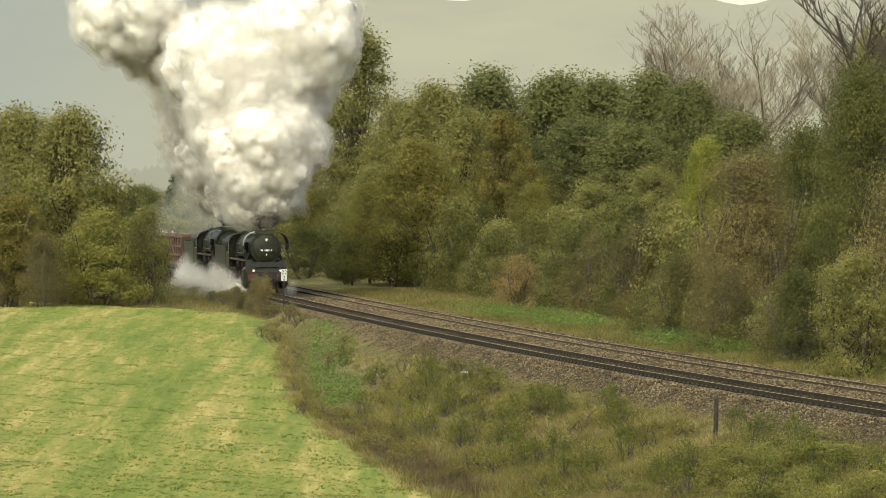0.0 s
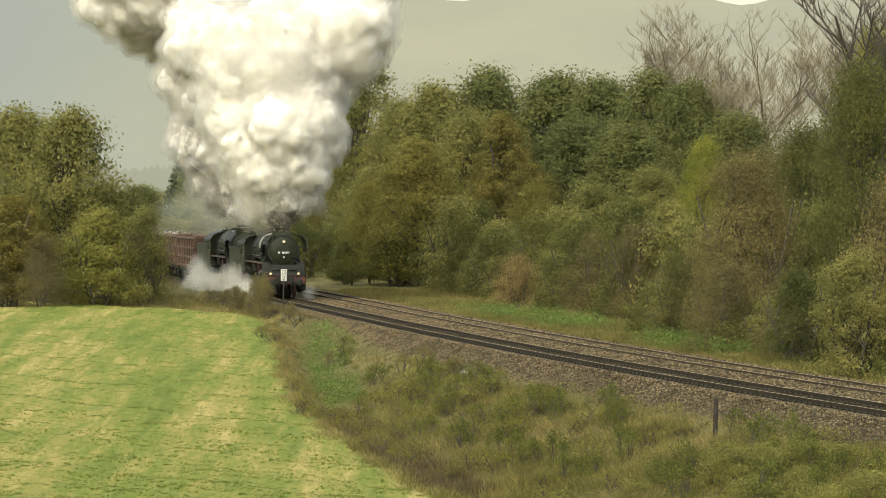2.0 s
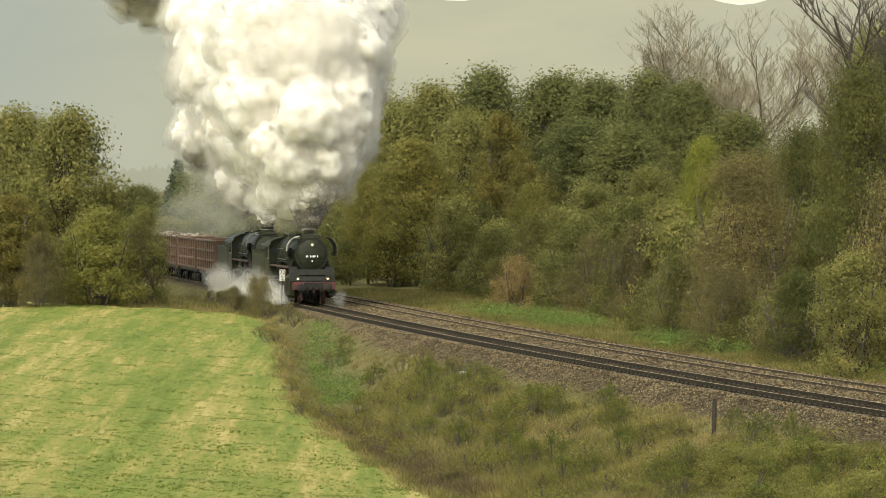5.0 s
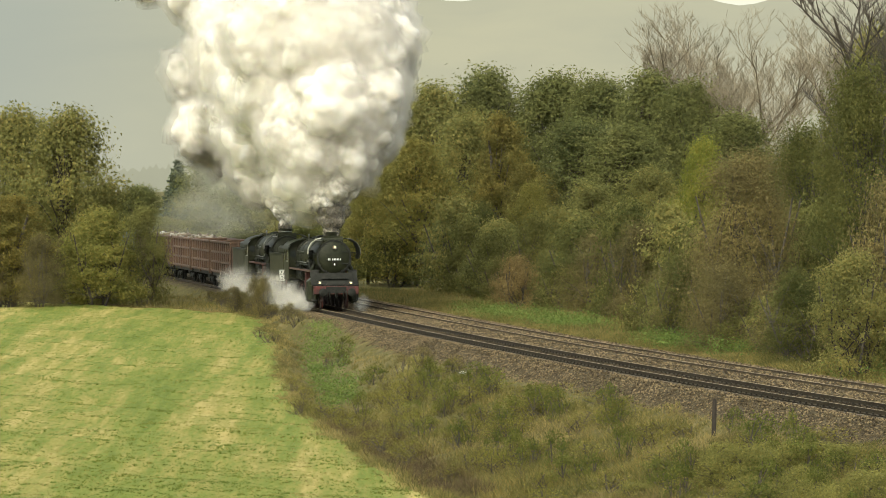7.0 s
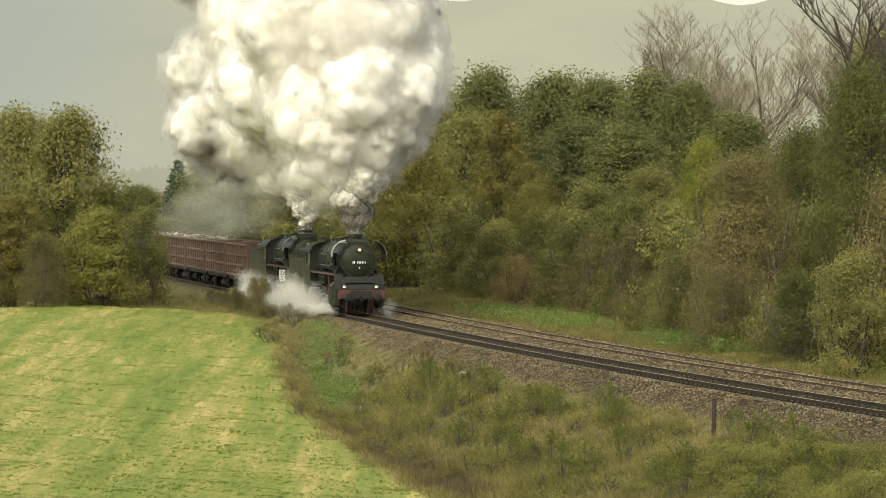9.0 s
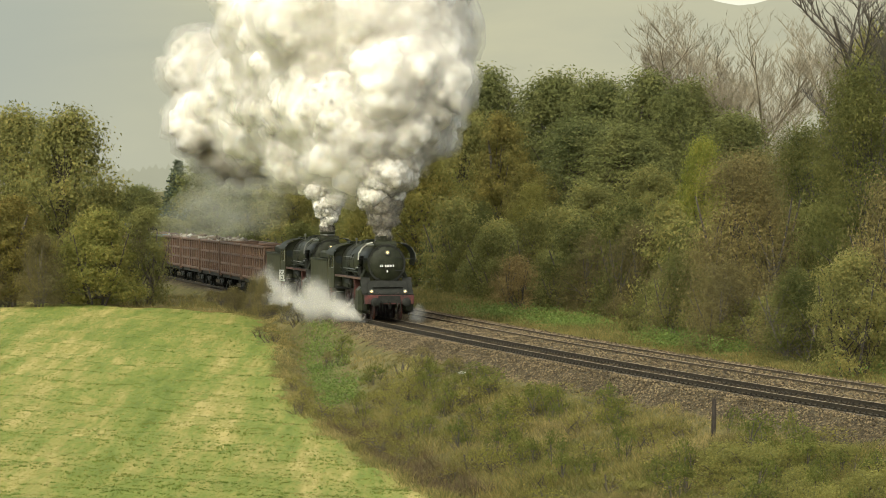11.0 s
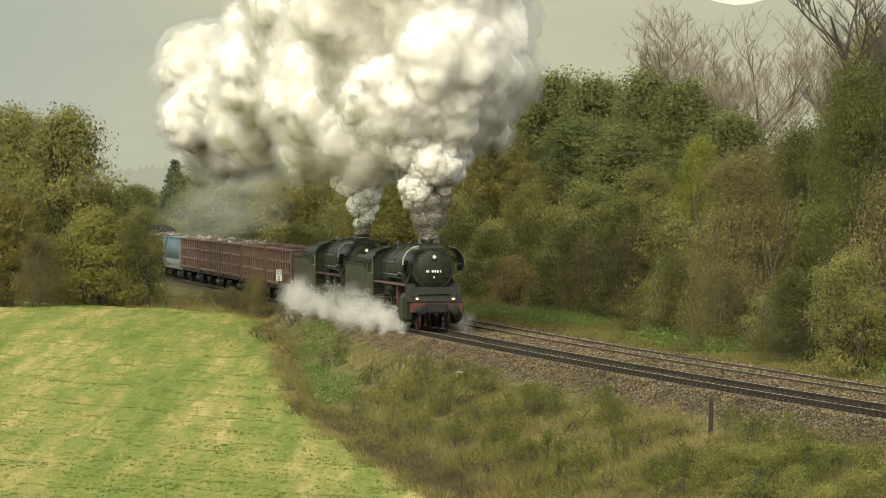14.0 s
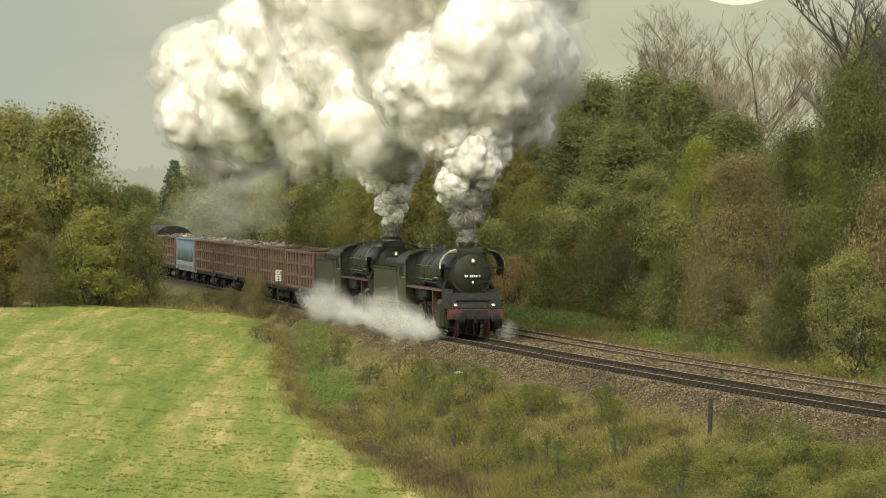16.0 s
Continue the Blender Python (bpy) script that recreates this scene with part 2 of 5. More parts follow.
def ground_z(x, y):
    """Height of the ground."""
    x, y = np.asarray(x, float), np.asarray(y, float)
    u, q = track_uq(x, y)
    fe, fz = field_edge(u), field_z(y)
    deep = 1 - smooth(45, 80, u)
    qd = np.maximum(fe - 1.6, 3.1)
    zd = np.minimum(fz - .55 * deep, -.75)
    z = np.where(q < 1.75, -.2, -.2 - .6 * (q - 1.75) / 1.25)
    slope = -.8 + (zd + .8) * np.clip((q - 3.0) / np.maximum(qd - 3.0, .3), 0, 1)
    bank = zd + (fz - zd) * smooth(0, 1.8, q - qd)
    z = np.where(q > 3.0, np.where(q < qd, slope, bank), z)
    far = -q
    zf = np.where(far < 6.3, -.2, -.2 - .25 * smooth(6.3, 7.4, far))
    zf = zf + .07 * np.maximum(far - 16, 0) - .055 * np.maximum(far - 90, 0)
    z = np.where(far > 0, zf, z)
    rough = smooth(3.0, 5.0, q) * .14 + smooth(7, 10, far) * .18
    z = z + rough * wave(x, y, .55, .3) + .3 * rough * wave(x, y, 2.1, 1.1)
    return z


# ---- ground ----
def ground_mat():
    """Meadow, weedy bank, ballast and wood floor in one material, blended along ragged edges by two attributes of the mesh."""
    m = bpy.data.materials.new("ground")
    m.use_nodes = True
    N, L = m.node_tree.nodes, m.node_tree.links
    bsdf = N["Principled BSDF"]
    bsdf.inputs["Roughness"].default_value, bsdf.inputs["Specular IOR Level"].default_value = .95, .1
    tc = N.new("ShaderNodeTexCoord")

    def tex(scale, detail=6, rough=.6, stretch=None):
        n = N.new("ShaderNodeTexNoise")
        n.inputs["Scale"].default_value, n.inputs["Detail"].default_value, n.inputs["Roughness"].default_value = scale, detail, rough
        if stretch:
            mp = N.new("ShaderNodeMapping")
            mp.inputs["Scale"].default_value = stretch
            L.new(tc.outputs["Object"], mp.inputs["Vector"])
            L.new(mp.outputs[0], n.inputs["Vector"])
        else:
            L.new(tc.outputs["Object"], n.inputs["Vector"])
        return n.outputs["Fac"]

    def op(kind, a, c, d=None):
        x = N.new("ShaderNodeMath")
        x.operation = kind
        for k, q in enumerate((a, c, d)):
            if q is None:
                continue
            if isinstance(q, (int, float)):
                x.inputs[k].default_value = q
            else:
                L.new(q, x.inputs[k])
        return x.outputs[0]

    def ramp(fac, rows):
        cr = N.new("ShaderNodeValToRGB")
        e = cr.color_ramp.elements
        while len(e) < len(rows):
            e.new(.5)
        for k, (pos, col) in enumerate(rows):
            e[k].position, e[k].color = pos, (*col, 1)
        L.new(fac, cr.inputs[0])
        return cr.outputs[0]

    def mixc(fac, a, c):
        x = N.new("ShaderNodeMix")
        x.data_type = "RGBA"
        L.new(fac, x.inputs[0])
        L.new(a, x.inputs[6])
        L.new(c, x.inputs[7])
        return x.outputs[2]

    def attr(name):
        x = N.new("ShaderNodeAttribute")
        x.attribute_name = name
        return x.outputs["Fac"]

    def edge(a, width):
        return op("MULTIPLY_ADD", op("SUBTRACT", attr(a), op("MULTIPLY", op("SUBTRACT", ragged, .5), 2.2)), width, .5)

    ragged = tex(1.1, 5)
    patch, grain = tex(.3, 5, stretch=(1, .05, 1)), tex(4, 6, stretch=(1, .14, 1))
    meadow = op("ADD", op("MULTIPLY", patch, .75), op("MULTIPLY", grain, .45))
    meadow = op("ADD", meadow, op("MULTIPLY", op("SUBTRACT", tex(1.1, 5, stretch=(1, .07, 1)), .5), .8))
    col_m = ramp(meadow, ((.38, (0.086, 0.120, 0.022)), (.54, (0.133, 0.156, 0.034)), (.68, (0.206, 0.192, 0.056)), (.82, (0.310, 0.256, 0.096))))
    col_b = ramp(op("ADD", op("MULTIPLY", tex(.35, 5), .6), op("MULTIPLY", grain, .5)), ((.35, (.046, .049, .017)), (.55, (.091, .081, .030)), (.72, (.156, .124, .055))))
    st = N.new("ShaderNodeTexVoronoi")
    st.inputs["Scale"].default_value = 13
    L.new(tc.outputs["Object"], st.inputs["Vector"])
    sep = N.new("ShaderNodeSeparateColor")
    L.new(st.outputs["Color"], sep.inputs[0])
    col_s = ramp(op("ADD", op("MULTIPLY", sep.outputs[0], .7), op("MULTIPLY", tex(.5, 4), .35)), ((.2, (.020, .015, .008)), (.5, (.046, .035, .019)), (.85, (.10, .08, .044))))
    col = mixc(edge("meadow", 1.5), col_b, col_m)
    col = mixc(edge("stones", 1.5), col, col_s)
    L.new(col, bsdf.inputs["Base Color"])
    bp = N.new("ShaderNodeBump")
    bp.inputs["Strength"].default_value, bp.inputs["Distance"].default_value = .7, .06
    L.new(tex(7, 6, .7), bp.inputs["Height"])
    L.new(bp.outputs[0], bsdf.inputs["Normal"])
    return m


def build_ground():
    xs = np.concatenate((-np.geomspace(3200, 45, 18), np.arange(-44, 44, .5), np.geomspace(45, 3200, 22)))
    ys = np.concatenate((np.linspace(-60, 112, 14), np.arange(114, 300, .8), np.arange(300, 420, 4), np.geomspace(425, 4200, 20)))
    gx, gy = np.meshgrid(xs, ys)
    gz = ground_z(gx, gy)
    n, m = gx.shape
    me = bpy.data.meshes.new("ground")
    idx = np.arange(n * m).reshape(n, m)
    f = np.stack((idx[:-1, :-1], idx[:-1, 1:], idx[1:, 1:], idx[1:, :-1]), -1).reshape(-1, 4)
    me.from_pydata(np.stack((gx, gy, gz), -1).reshape(-1, 3).tolist(), [], f.tolist())
    u, q = track_uq(gx, gy)
    meadow = np.clip(q - field_edge(u), -2, 2)
    stones = np.clip(np.minimum(2.0 + 1.2 * (1 - smooth(20, 58, u)) - q, q + 6.6), -2, 2)
    for name, val in (("meadow", meadow), ("stones", stones)):
        me.attributes.new(name, "FLOAT", "POINT").data.foreach_set("value", val.ravel().astype(np.float32))
    me.materials.append(ground_mat())
    me.polygons.foreach_set("use_smooth", [True] * len(me.polygons))
    return tagged(new("ground", me), "mown meadow, weedy railway bank and woodland floor", "ground", kind="structure")


ground = build_ground()


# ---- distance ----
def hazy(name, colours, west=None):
    """A far backdrop that glows, its haze painted into the colour in broad soft patches; bluer to the west where west
    gives (colour, x from, x to).
    """
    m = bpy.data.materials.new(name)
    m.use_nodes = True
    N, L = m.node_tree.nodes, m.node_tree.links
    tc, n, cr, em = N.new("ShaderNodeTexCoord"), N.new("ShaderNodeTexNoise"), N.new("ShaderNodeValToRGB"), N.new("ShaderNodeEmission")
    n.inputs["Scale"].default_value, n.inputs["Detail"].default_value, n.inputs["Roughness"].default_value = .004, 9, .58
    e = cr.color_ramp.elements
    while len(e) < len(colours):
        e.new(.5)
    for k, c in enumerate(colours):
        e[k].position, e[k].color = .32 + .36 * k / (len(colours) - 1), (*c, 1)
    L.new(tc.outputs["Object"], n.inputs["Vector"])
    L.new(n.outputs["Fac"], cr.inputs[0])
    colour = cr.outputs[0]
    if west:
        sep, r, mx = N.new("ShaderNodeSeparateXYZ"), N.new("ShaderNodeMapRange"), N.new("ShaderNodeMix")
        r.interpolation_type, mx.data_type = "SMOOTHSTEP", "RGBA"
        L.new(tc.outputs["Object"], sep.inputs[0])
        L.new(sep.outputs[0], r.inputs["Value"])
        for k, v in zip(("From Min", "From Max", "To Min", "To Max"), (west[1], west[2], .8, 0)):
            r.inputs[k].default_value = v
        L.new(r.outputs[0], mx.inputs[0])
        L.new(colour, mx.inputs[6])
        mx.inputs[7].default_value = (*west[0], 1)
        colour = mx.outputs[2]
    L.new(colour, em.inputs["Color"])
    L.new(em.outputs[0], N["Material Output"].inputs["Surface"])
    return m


def ridge(name, y, x0, x1, top, label, material, depth=500, jag=0.0, step=12):
    """A long far hill whose crest follows top(x)."""
    xs = np.arange(x0, x1 + step, step)
    rnd = np.random.RandomState(5)
    s = Shape()
    rows = []
    for r, (dy, k) in enumerate(((0, 0), (depth * .5, .6), (depth, 1.0))):
        z = np.array([top(x) for x in xs]) * k + (rnd.rand(len(xs)) * jag if k == 1 else 0) - 5
        rows.append([(x, y + dy, zz) for x, zz in zip(xs, z)])
    n = len(xs)
    v = [p for row in rows for p in row]
    f = [(r * n + i, r * n + i + 1, (r + 1) * n + i + 1, (r + 1) * n + i) for r in range(2) for i in range(n - 1)]
    s.add(v, f)
    return tagged(part(name, s, material, smooth=True), label, "hill", kind="structure")


def crest(x):
    """The far crest, with two shallow saddles."""
    return 166.5 - 6.5 * math.exp(-((x - 15) / 30) ** 2) - 8.2 * math.exp(-((x - 234) / 26) ** 2) + 1.2 * math.sin(x / 45)


# both hills glow in painted haze colours and take no light
ridge("backdrop_hill", 2600, -1400, 1400, crest, "far wooded hillside, pale haze painted into its glow",
      hazy("far_haze_glow", ((.212, .209, .172), (.231, .224, .180), (.250, .239, .186)), ((.182, .196, .192), -340, -120)))
# glowing sheet added behind the crest to brighten the sky in its saddles
ridge("backdrop_cloud", 3400, -1900, 1900, lambda x: 420.0, "glowing sheet for the bright cloudy sky above the far hills", hazy("cloudy_sky_glow", ((.40, .39, .35), (.45, .44, .39))), depth=60, step=200)
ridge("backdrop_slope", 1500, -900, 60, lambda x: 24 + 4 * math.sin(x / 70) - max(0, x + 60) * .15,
      "nearer wooded slope across the valley, haze painted into its glow", hazy("near_haze_glow", ((.172, .172, .140), (.188, .186, .150), (.202, .198, .158))), depth=120, jag=4, step=1.3)


# ---- track ----
def sweep_rail(u0, u1, lateral, gap=2.0):
    """A rail with foot, web and head along the track, and its bright running surface."""
    us = np.arange(u0, u1 + .1, gap)
    prof = ((-.062, -.17), (.062, -.17), (.062, -.158), (.012, -.14), (.012, -.045), (.036, -.035), (.036, -.004), (-.036, -.004),
            (-.036, -.035), (-.012, -.045), (-.012, -.14), (-.062, -.158))
    s = Shape()
    n = len(prof)
    cols = [np.stack(on_track(us, lateral + a, z), -1) for a, z in prof]
    v = [tuple(cols[k][i]) for i in range(len(us)) for k in range(n)]
    f = [(i * n + k, i * n + (k + 1) % n, (i + 1) * n + (k + 1) % n, (i + 1) * n + k) for i in range(len(us) - 1) for k in range(n)]
    s.add(v, f)
    top = Shape()
    cols = [np.stack(on_track(us, lateral + a, z), -1) for a, z in ((-.033, -.003), (-.028, 0), (.028, 0), (.033, -.003))]
    v = [tuple(cols[k][i]) for i in range(len(us)) for k in range(4)]
    f = [(i * 4 + k, i * 4 + k + 1, i * 4 + k + 5, i * 4 + k + 4) for i in range(len(us) - 1) for k in range(3)]
    top.add(v, f)
    return s, top


def build_track(name, centre, label, worn, sleepers, z=0.0, u0=-70, u1=320):
    root = tagged(new(name), label, "railway track", kind="structure")
    root.location.z = z
    for side in (-.753, .753):
        s, top = sweep_rail(u0, u1, centre + side)
        r = part("rail", s, M_WORNRAIL if z == 0 else M_RUST, root)
        part("rail_head", top, worn, r)
    sl = Shape().box(-.13, .13, -1.3, 1.3, -.36, -.203, 0)
    timber = len(sl.f)
    for side in (-.753, .753):
        sl.box(-.09, .09, side - .17, side + .17, -.205, -.160, 0)
        for k in (-.085, .085):
            sl.box(-.05, .05, side + k - .025, side + k + .025, -.165, -.095, 0)
    me = sl.mesh("sleeper", M_SLEEPER)
    me.materials.append(M_CLIP)
    me.polygons.foreach_set("material_index", [int(k >= timber) for k in range(len(me.polygons))])
    for u in sleepers:
        x, y, zz = on_track(u, centre)
        ob = new("sleeper", me)
        ob.parent = root
        ob.matrix_basis = pose(float(x), float(y), random.uniform(-.012, .012), 0, 0, math.degrees(float(np.interp(u, US, HS))) + 90 + random.uniform(-.6, .6))
    return root


build_track("track_main", 0.0, "running line of worn steel rails on timber sleepers in ballast", M_STEEL, np.arange(-46, 132, .63))
build_track("track_siding", 4.5, "disused rusty siding sunk in ballast and weeds", M_STEEL, np.arange(-50, 120, .7), z=-.09)


# ---- plants ----
def leaf_blades(rng, centres, spread, size, out=None, up=.25):
    """Leaf-sized pointed blades about the centres; they face outwards from their clump and crown, and upwards."""
    n = len(centres)
    off = np.clip(rng.normal(size=(n, 3)), -2.2, 2.2) * spread
    p = centres + off
    nrm = rng.normal(size=(n, 3)) * (.68 if out is not None else 1)
    if out is not None:
        d = p - out
        nrm += .6 * d / (np.linalg.norm(d, axis=1, keepdims=True) + 1e-6)
        nrm += 1.0 * off / (np.linalg.norm(off, axis=1, keepdims=True) + 1e-6)
    nrm[:, 2] += up
    nrm /= np.linalg.norm(nrm, axis=1, keepdims=True)
    a = np.cross(nrm, rng.normal(size=(n, 3)))
    a /= np.linalg.norm(a, axis=1, keepdims=True)
    b = np.cross(nrm, a)
    s = size * rng.uniform(.6, 1.3, (n, 1))
    return np.stack((p - a * s, p + a * s * .7 - b * s * .62, p + a * s * .7 + b * s * .62), 1)


def limb(rng, shape, p, d, length, r, bend=.35, steps=5, lift=.15):
    """A bent tapered limb; returns its points."""
    pts = [Vector(p)]
    d = Vector(d).normalized()
    for _ in range(steps):
        d = (d + Vector(rng.normal(size=3)) * bend / steps * 1.6 + Vector((0, 0, lift / steps))).normalized()
        pts.append(pts[-1] + d * length / steps)
    shape.tube(pts, r, r * .35, 5)
    return pts


def leafy(name, label, category, seed, height, radius, base, clumps, leaves, size, leaf, bark=M_BARK, spread=.15, flat=1.0, stems=1, core=.2):
    """A broadleaved tree or bush: trunk, limbs and a crown of leaf clumps with an uneven outline."""
    rng = np.random.RandomState(seed)
    wood = Shape()
    mid = base + (height - base) * .5
    tops = []
    for k in range(stems):
        a = 2 * math.pi * k / stems + rng.rand()
        lean = 0 if stems == 1 else .35
        tops.append(limb(rng, wood, (.15 * radius * math.cos(a) * (stems > 1), .15 * radius * math.sin(a) * (stems > 1), -.3),
                         (lean * math.cos(a), lean * math.sin(a), 1), height * .86, height * .021 / stems ** .5 + .02, .25, 8, .1))
    cen = []
    lobes = rng.uniform(.72, 1.12, 9)
    for k in range(clumps):
        z = rng.uniform(0, 1) ** .85
        a = rng.uniform(0, 2 * math.pi)
        prof = math.sin(math.pi * min(.97, .16 + .84 * z)) ** .65 if base > .5 else math.cos(z * math.pi / 2 * .93) ** .6
        rr = radius * prof * lobes[int(a / 2 / math.pi * 9) % 9] * rng.uniform(core, 1.0) ** .8
        cen.append((rr * math.cos(a), rr * math.sin(a) * flat, base + (height - base) * z * rng.uniform(.93, 1.0)))
    cen = np.array(cen)
    for c in cen[::3]:
        t = tops[rng.randint(len(tops))]
        i = min(len(t) - 2, max(1, int(len(t) * (c[2] / height) * .62)))
        s = t[i]
        mid_p = s.lerp(Vector(c), .5) + Vector((0, 0, .06 * radius))
        wood.tube([s, mid_p, Vector(c)], height * .006 + .012, .012, 4)
    per = leaves // clumps
    w = rng.uniform(.55, 1.5, clumps)
    cc = np.repeat(cen, np.maximum(4, (per * w).astype(int)), 0)
    sp = np.repeat(spread * radius * rng.uniform(.6, 1.35, (clumps, 1)), np.maximum(4, (per * w).astype(int)), 0) * np.array((1, 1, .7))
    q = leaf_blades(rng, cc, sp, size, np.array((0, 0, mid)))
    q[:, :, 2] = np.maximum(q[:, :, 2], .02)
    root = tagged(new(name), label, category)
    if stems > 1:
        tagged(part("stem", wood, bark, root, smooth=True), kind="stuff")
    else:
        part("trunk", wood, bark, root, smooth=True)
    crown = new("crown", loose_mesh("crown", q, leaf))
    crown.parent = root
    root["nominal"] = (height, radius)
    return root


def fir(name, label, seed, height, radius):
    rng = np.random.RandomState(seed)
    wood = Shape().tube([(0, 0, -.3), (0, 0, height * .5), (0, 0, height)], .18, .02, 6)
    q = []
    for z in np.arange(.8, height - .1, .42):
        reach = radius * (1 - z / height) ** .8 + .1
        for k in range(12):
            a = rng.uniform(0, 6.283)
            n = int(10 + 26 * reach)
            t = rng.uniform(.1, 1, n) * reach * rng.uniform(.7, 1.1)
            q.append(np.stack((t * math.cos(a), t * math.sin(a), z - .25 * t + .1 * t * t), -1))
    q = np.concatenate(q)
    root = tagged(new(name), label, "tree")
    part("trunk", wood, M_BARK, root, smooth=True)
    c = new("crown", loose_mesh("crown", leaf_blades(rng, q, .13, .17), L_FIR))
    c.parent = root
    root["nominal"] = (height, radius)
    return root


def bare(name, label, seed, height, spread, bark, thick=.011):
    """A leafless tree, forked down to twigs."""
    rng = np.random.RandomState(seed)
    s, tw = Shape(), Shape()

    def grow(p, d, length, r, level):
        pts = limb(rng, s if level < 2 else tw, p, d, length, r, .22, 5 if level < 2 else 3, .5)
        if level >= 5:
            return
        n = (9, 6, 5, 4, 3)[level]
        for k in range(n):
            t = rng.uniform(.28 if level == 0 else .2, 1.0)
            i = min(len(pts) - 2, int(t * (len(pts) - 1)))
            q = pts[i].lerp(pts[i + 1], t * (len(pts) - 1) - i)
            dd = (pts[i + 1] - pts[i]).normalized()
            side = Vector(rng.normal(size=3))
            side = (side - dd * side.dot(dd)).normalized()
            side.z = abs(side.z) * .6
            grow(q, dd * .8 + side * spread, length * rng.uniform(.42, .62), max(.013, r * .46), level + 1)

    grow((0, 0, -.3), (0, 0, 1), height * .6, height * thick, 0)
    root = tagged(new(name), label, "tree")
    part("trunk", s, bark, root)
    part("crown", tw, bark, root)
    root["nominal"] = (height, height * .3)
    return root


PROTO = {}


def prototypes():
    T = "tree"
    PROTO["oak_tree"] = [leafy("oak_tree", "broad dark green oak with browning leaves at the wood edge", T, s, 14, 4.6, 2.0, 190, 28000, .14, L_OAK) for s in (11, 12)]
    PROTO["tall_oak_tree"] = [leafy("oak_tree", "tall narrow-crowned dark oak towering over the wood", T, 13, 23, 4.2, 4.0, 200, 30000, .155, L_OAK, spread=.2)]
    PROTO["dark_tree"] = [leafy("alder_tree", "dark green alder in the dense wood", T, s, 16, 4.6, 2.5, 260, 30000, .15, L_DARK, spread=.18) for s in (21, 22)]
    PROTO["orange_tree"] = [leafy("beech_tree", "young beech with orange-brown autumn leaves", T, 31, 11, 2.9, 1.5, 120, 20000, .12, L_ORANGE)]
    PROTO["yellow_tree"] = [leafy("maple_tree", "field maple turning yellow-green, leafy to the ground", T, s, 10, 4.0, .6, 190, 30000, .105, L_YELLOW) for s in (41, 42)]
    PROTO["lime_tree"] = [leafy("lime_tree", "young lime with bright yellow-green foliage", T, 44, 10, 4.0, .6, 190, 30000, .105, L_LIME)]
    PROTO["olive_tree"] = [leafy("ash_tree", "olive green ash with loose yellowing foliage", T, s, 12, 3.6, 2.0, 220, 44000, .07, L_OLIVE, spread=.18) for s in (51, 52)]
    PROTO["brown_tree"] = [leafy("hazel_tree", "large hazel with thin brown autumn foliage", T, 61, 9, 3.3, .5, 230, 46000, .056, L_BROWN, spread=.19, stems=4)]
    PROTO["olive_bush"] = [leafy("willow_bush", "dense olive-yellow willow bush beside the line", "bush", s, 5.5, 2.6, .1, 110, 20000, .062, L_OLIVE, stems=4) for s in (71, 72)]
    PROTO["oak_bush"] = [leafy("hawthorn_bush", "rounded dark green hawthorn bush", "bush", 81, 5.5, 2.4, .1, 110, 20000, .062, L_OAK, stems=4)]
    PROTO["dark_bush"] = [leafy("elder_bush", "dark elder bush in the shade of the wood", "bush", 85, 5.5, 2.8, .1, 80, 7000, .12, L_DARK, stems=3)]
    PROTO["brown_bush"] = [leafy("blackthorn_bush", "half-bare brown blackthorn bush", "bush", s, 5, 2.5, .1, 120, 20000, .05, L_BROWN, spread=.16, stems=5) for s in (91, 92)]
    PROTO["red_bush"] = [leafy("dogwood_bush", "low dogwood bush with reddish autumn leaves", "bush", 95, 3.4, 2.4, .05, 90, 11000, .06, L_RED, stems=5)]
    PROTO["green_bush"] = [leafy("field_maple_bush", "rounded olive-green maple bush at the meadow's end", "bush", 83, 6, 2.8, .1, 130, 24000, .085, L_GREEN, stems=4)]
    PROTO["low_olive"] = [leafy("willow_bush", "low olive willow bush beside the siding", "bush", s, 3.2, 1.8, .05, 70, 9000, .06, L_OLIVE, stems=4) for s in (73, 74)]
    PROTO["low_brown"] = [leafy("blackthorn_bush", "low half-bare brown thorn bush", "bush", s, 3.2, 1.8, .05, 70, 9000, .052, L_BROWN, stems=5, spread=.2) for s in (93, 94)]
    PROTO["low_dark"] = [leafy("elder_bush", "dark elder bush under the trees", "bush", s, 5.5, 2.6, .05, 70, 7000, .11, L_OAK, stems=3) for s in (86, 87)]
    PROTO["bramble"] = [leafy("bramble", "low bramble tangle with yellow-green leaves", "bush", s, 1.0, .8, .02, 24, 800, .04, L_BRAMBLE, stems=3) for s in (101, 102)]
    PROTO["thicket"] = [leafy("bramble_thicket", "tangled bramble thicket with pale yellow-green leaves", "bush", s, 1.2, 1.1, .02, 70, 3000, .042, L_PALE, stems=7, spread=.17) for s in (111, 112)]
    PROTO["scrub"] = [leafy("scrub_bush", "straggling scrub with scattered yellow leaves", "bush", s, 1.1, 1.0, .02, 46, 900, .036, L_FLECK, stems=3, spread=.26) for s in (107, 108)]
    PROTO["weed_shrub"] = [leafy("dead_weeds", "brown dead weed stalks with a few leaves", "weeds", 105, 1.0, .7, .02, 24, 700, .035, L_BROWN, stems=5)]
    PROTO["fir_tree"] = [fir("fir_tree", "dark pointed spruce beyond the railway", 99, 11, 2.6)]


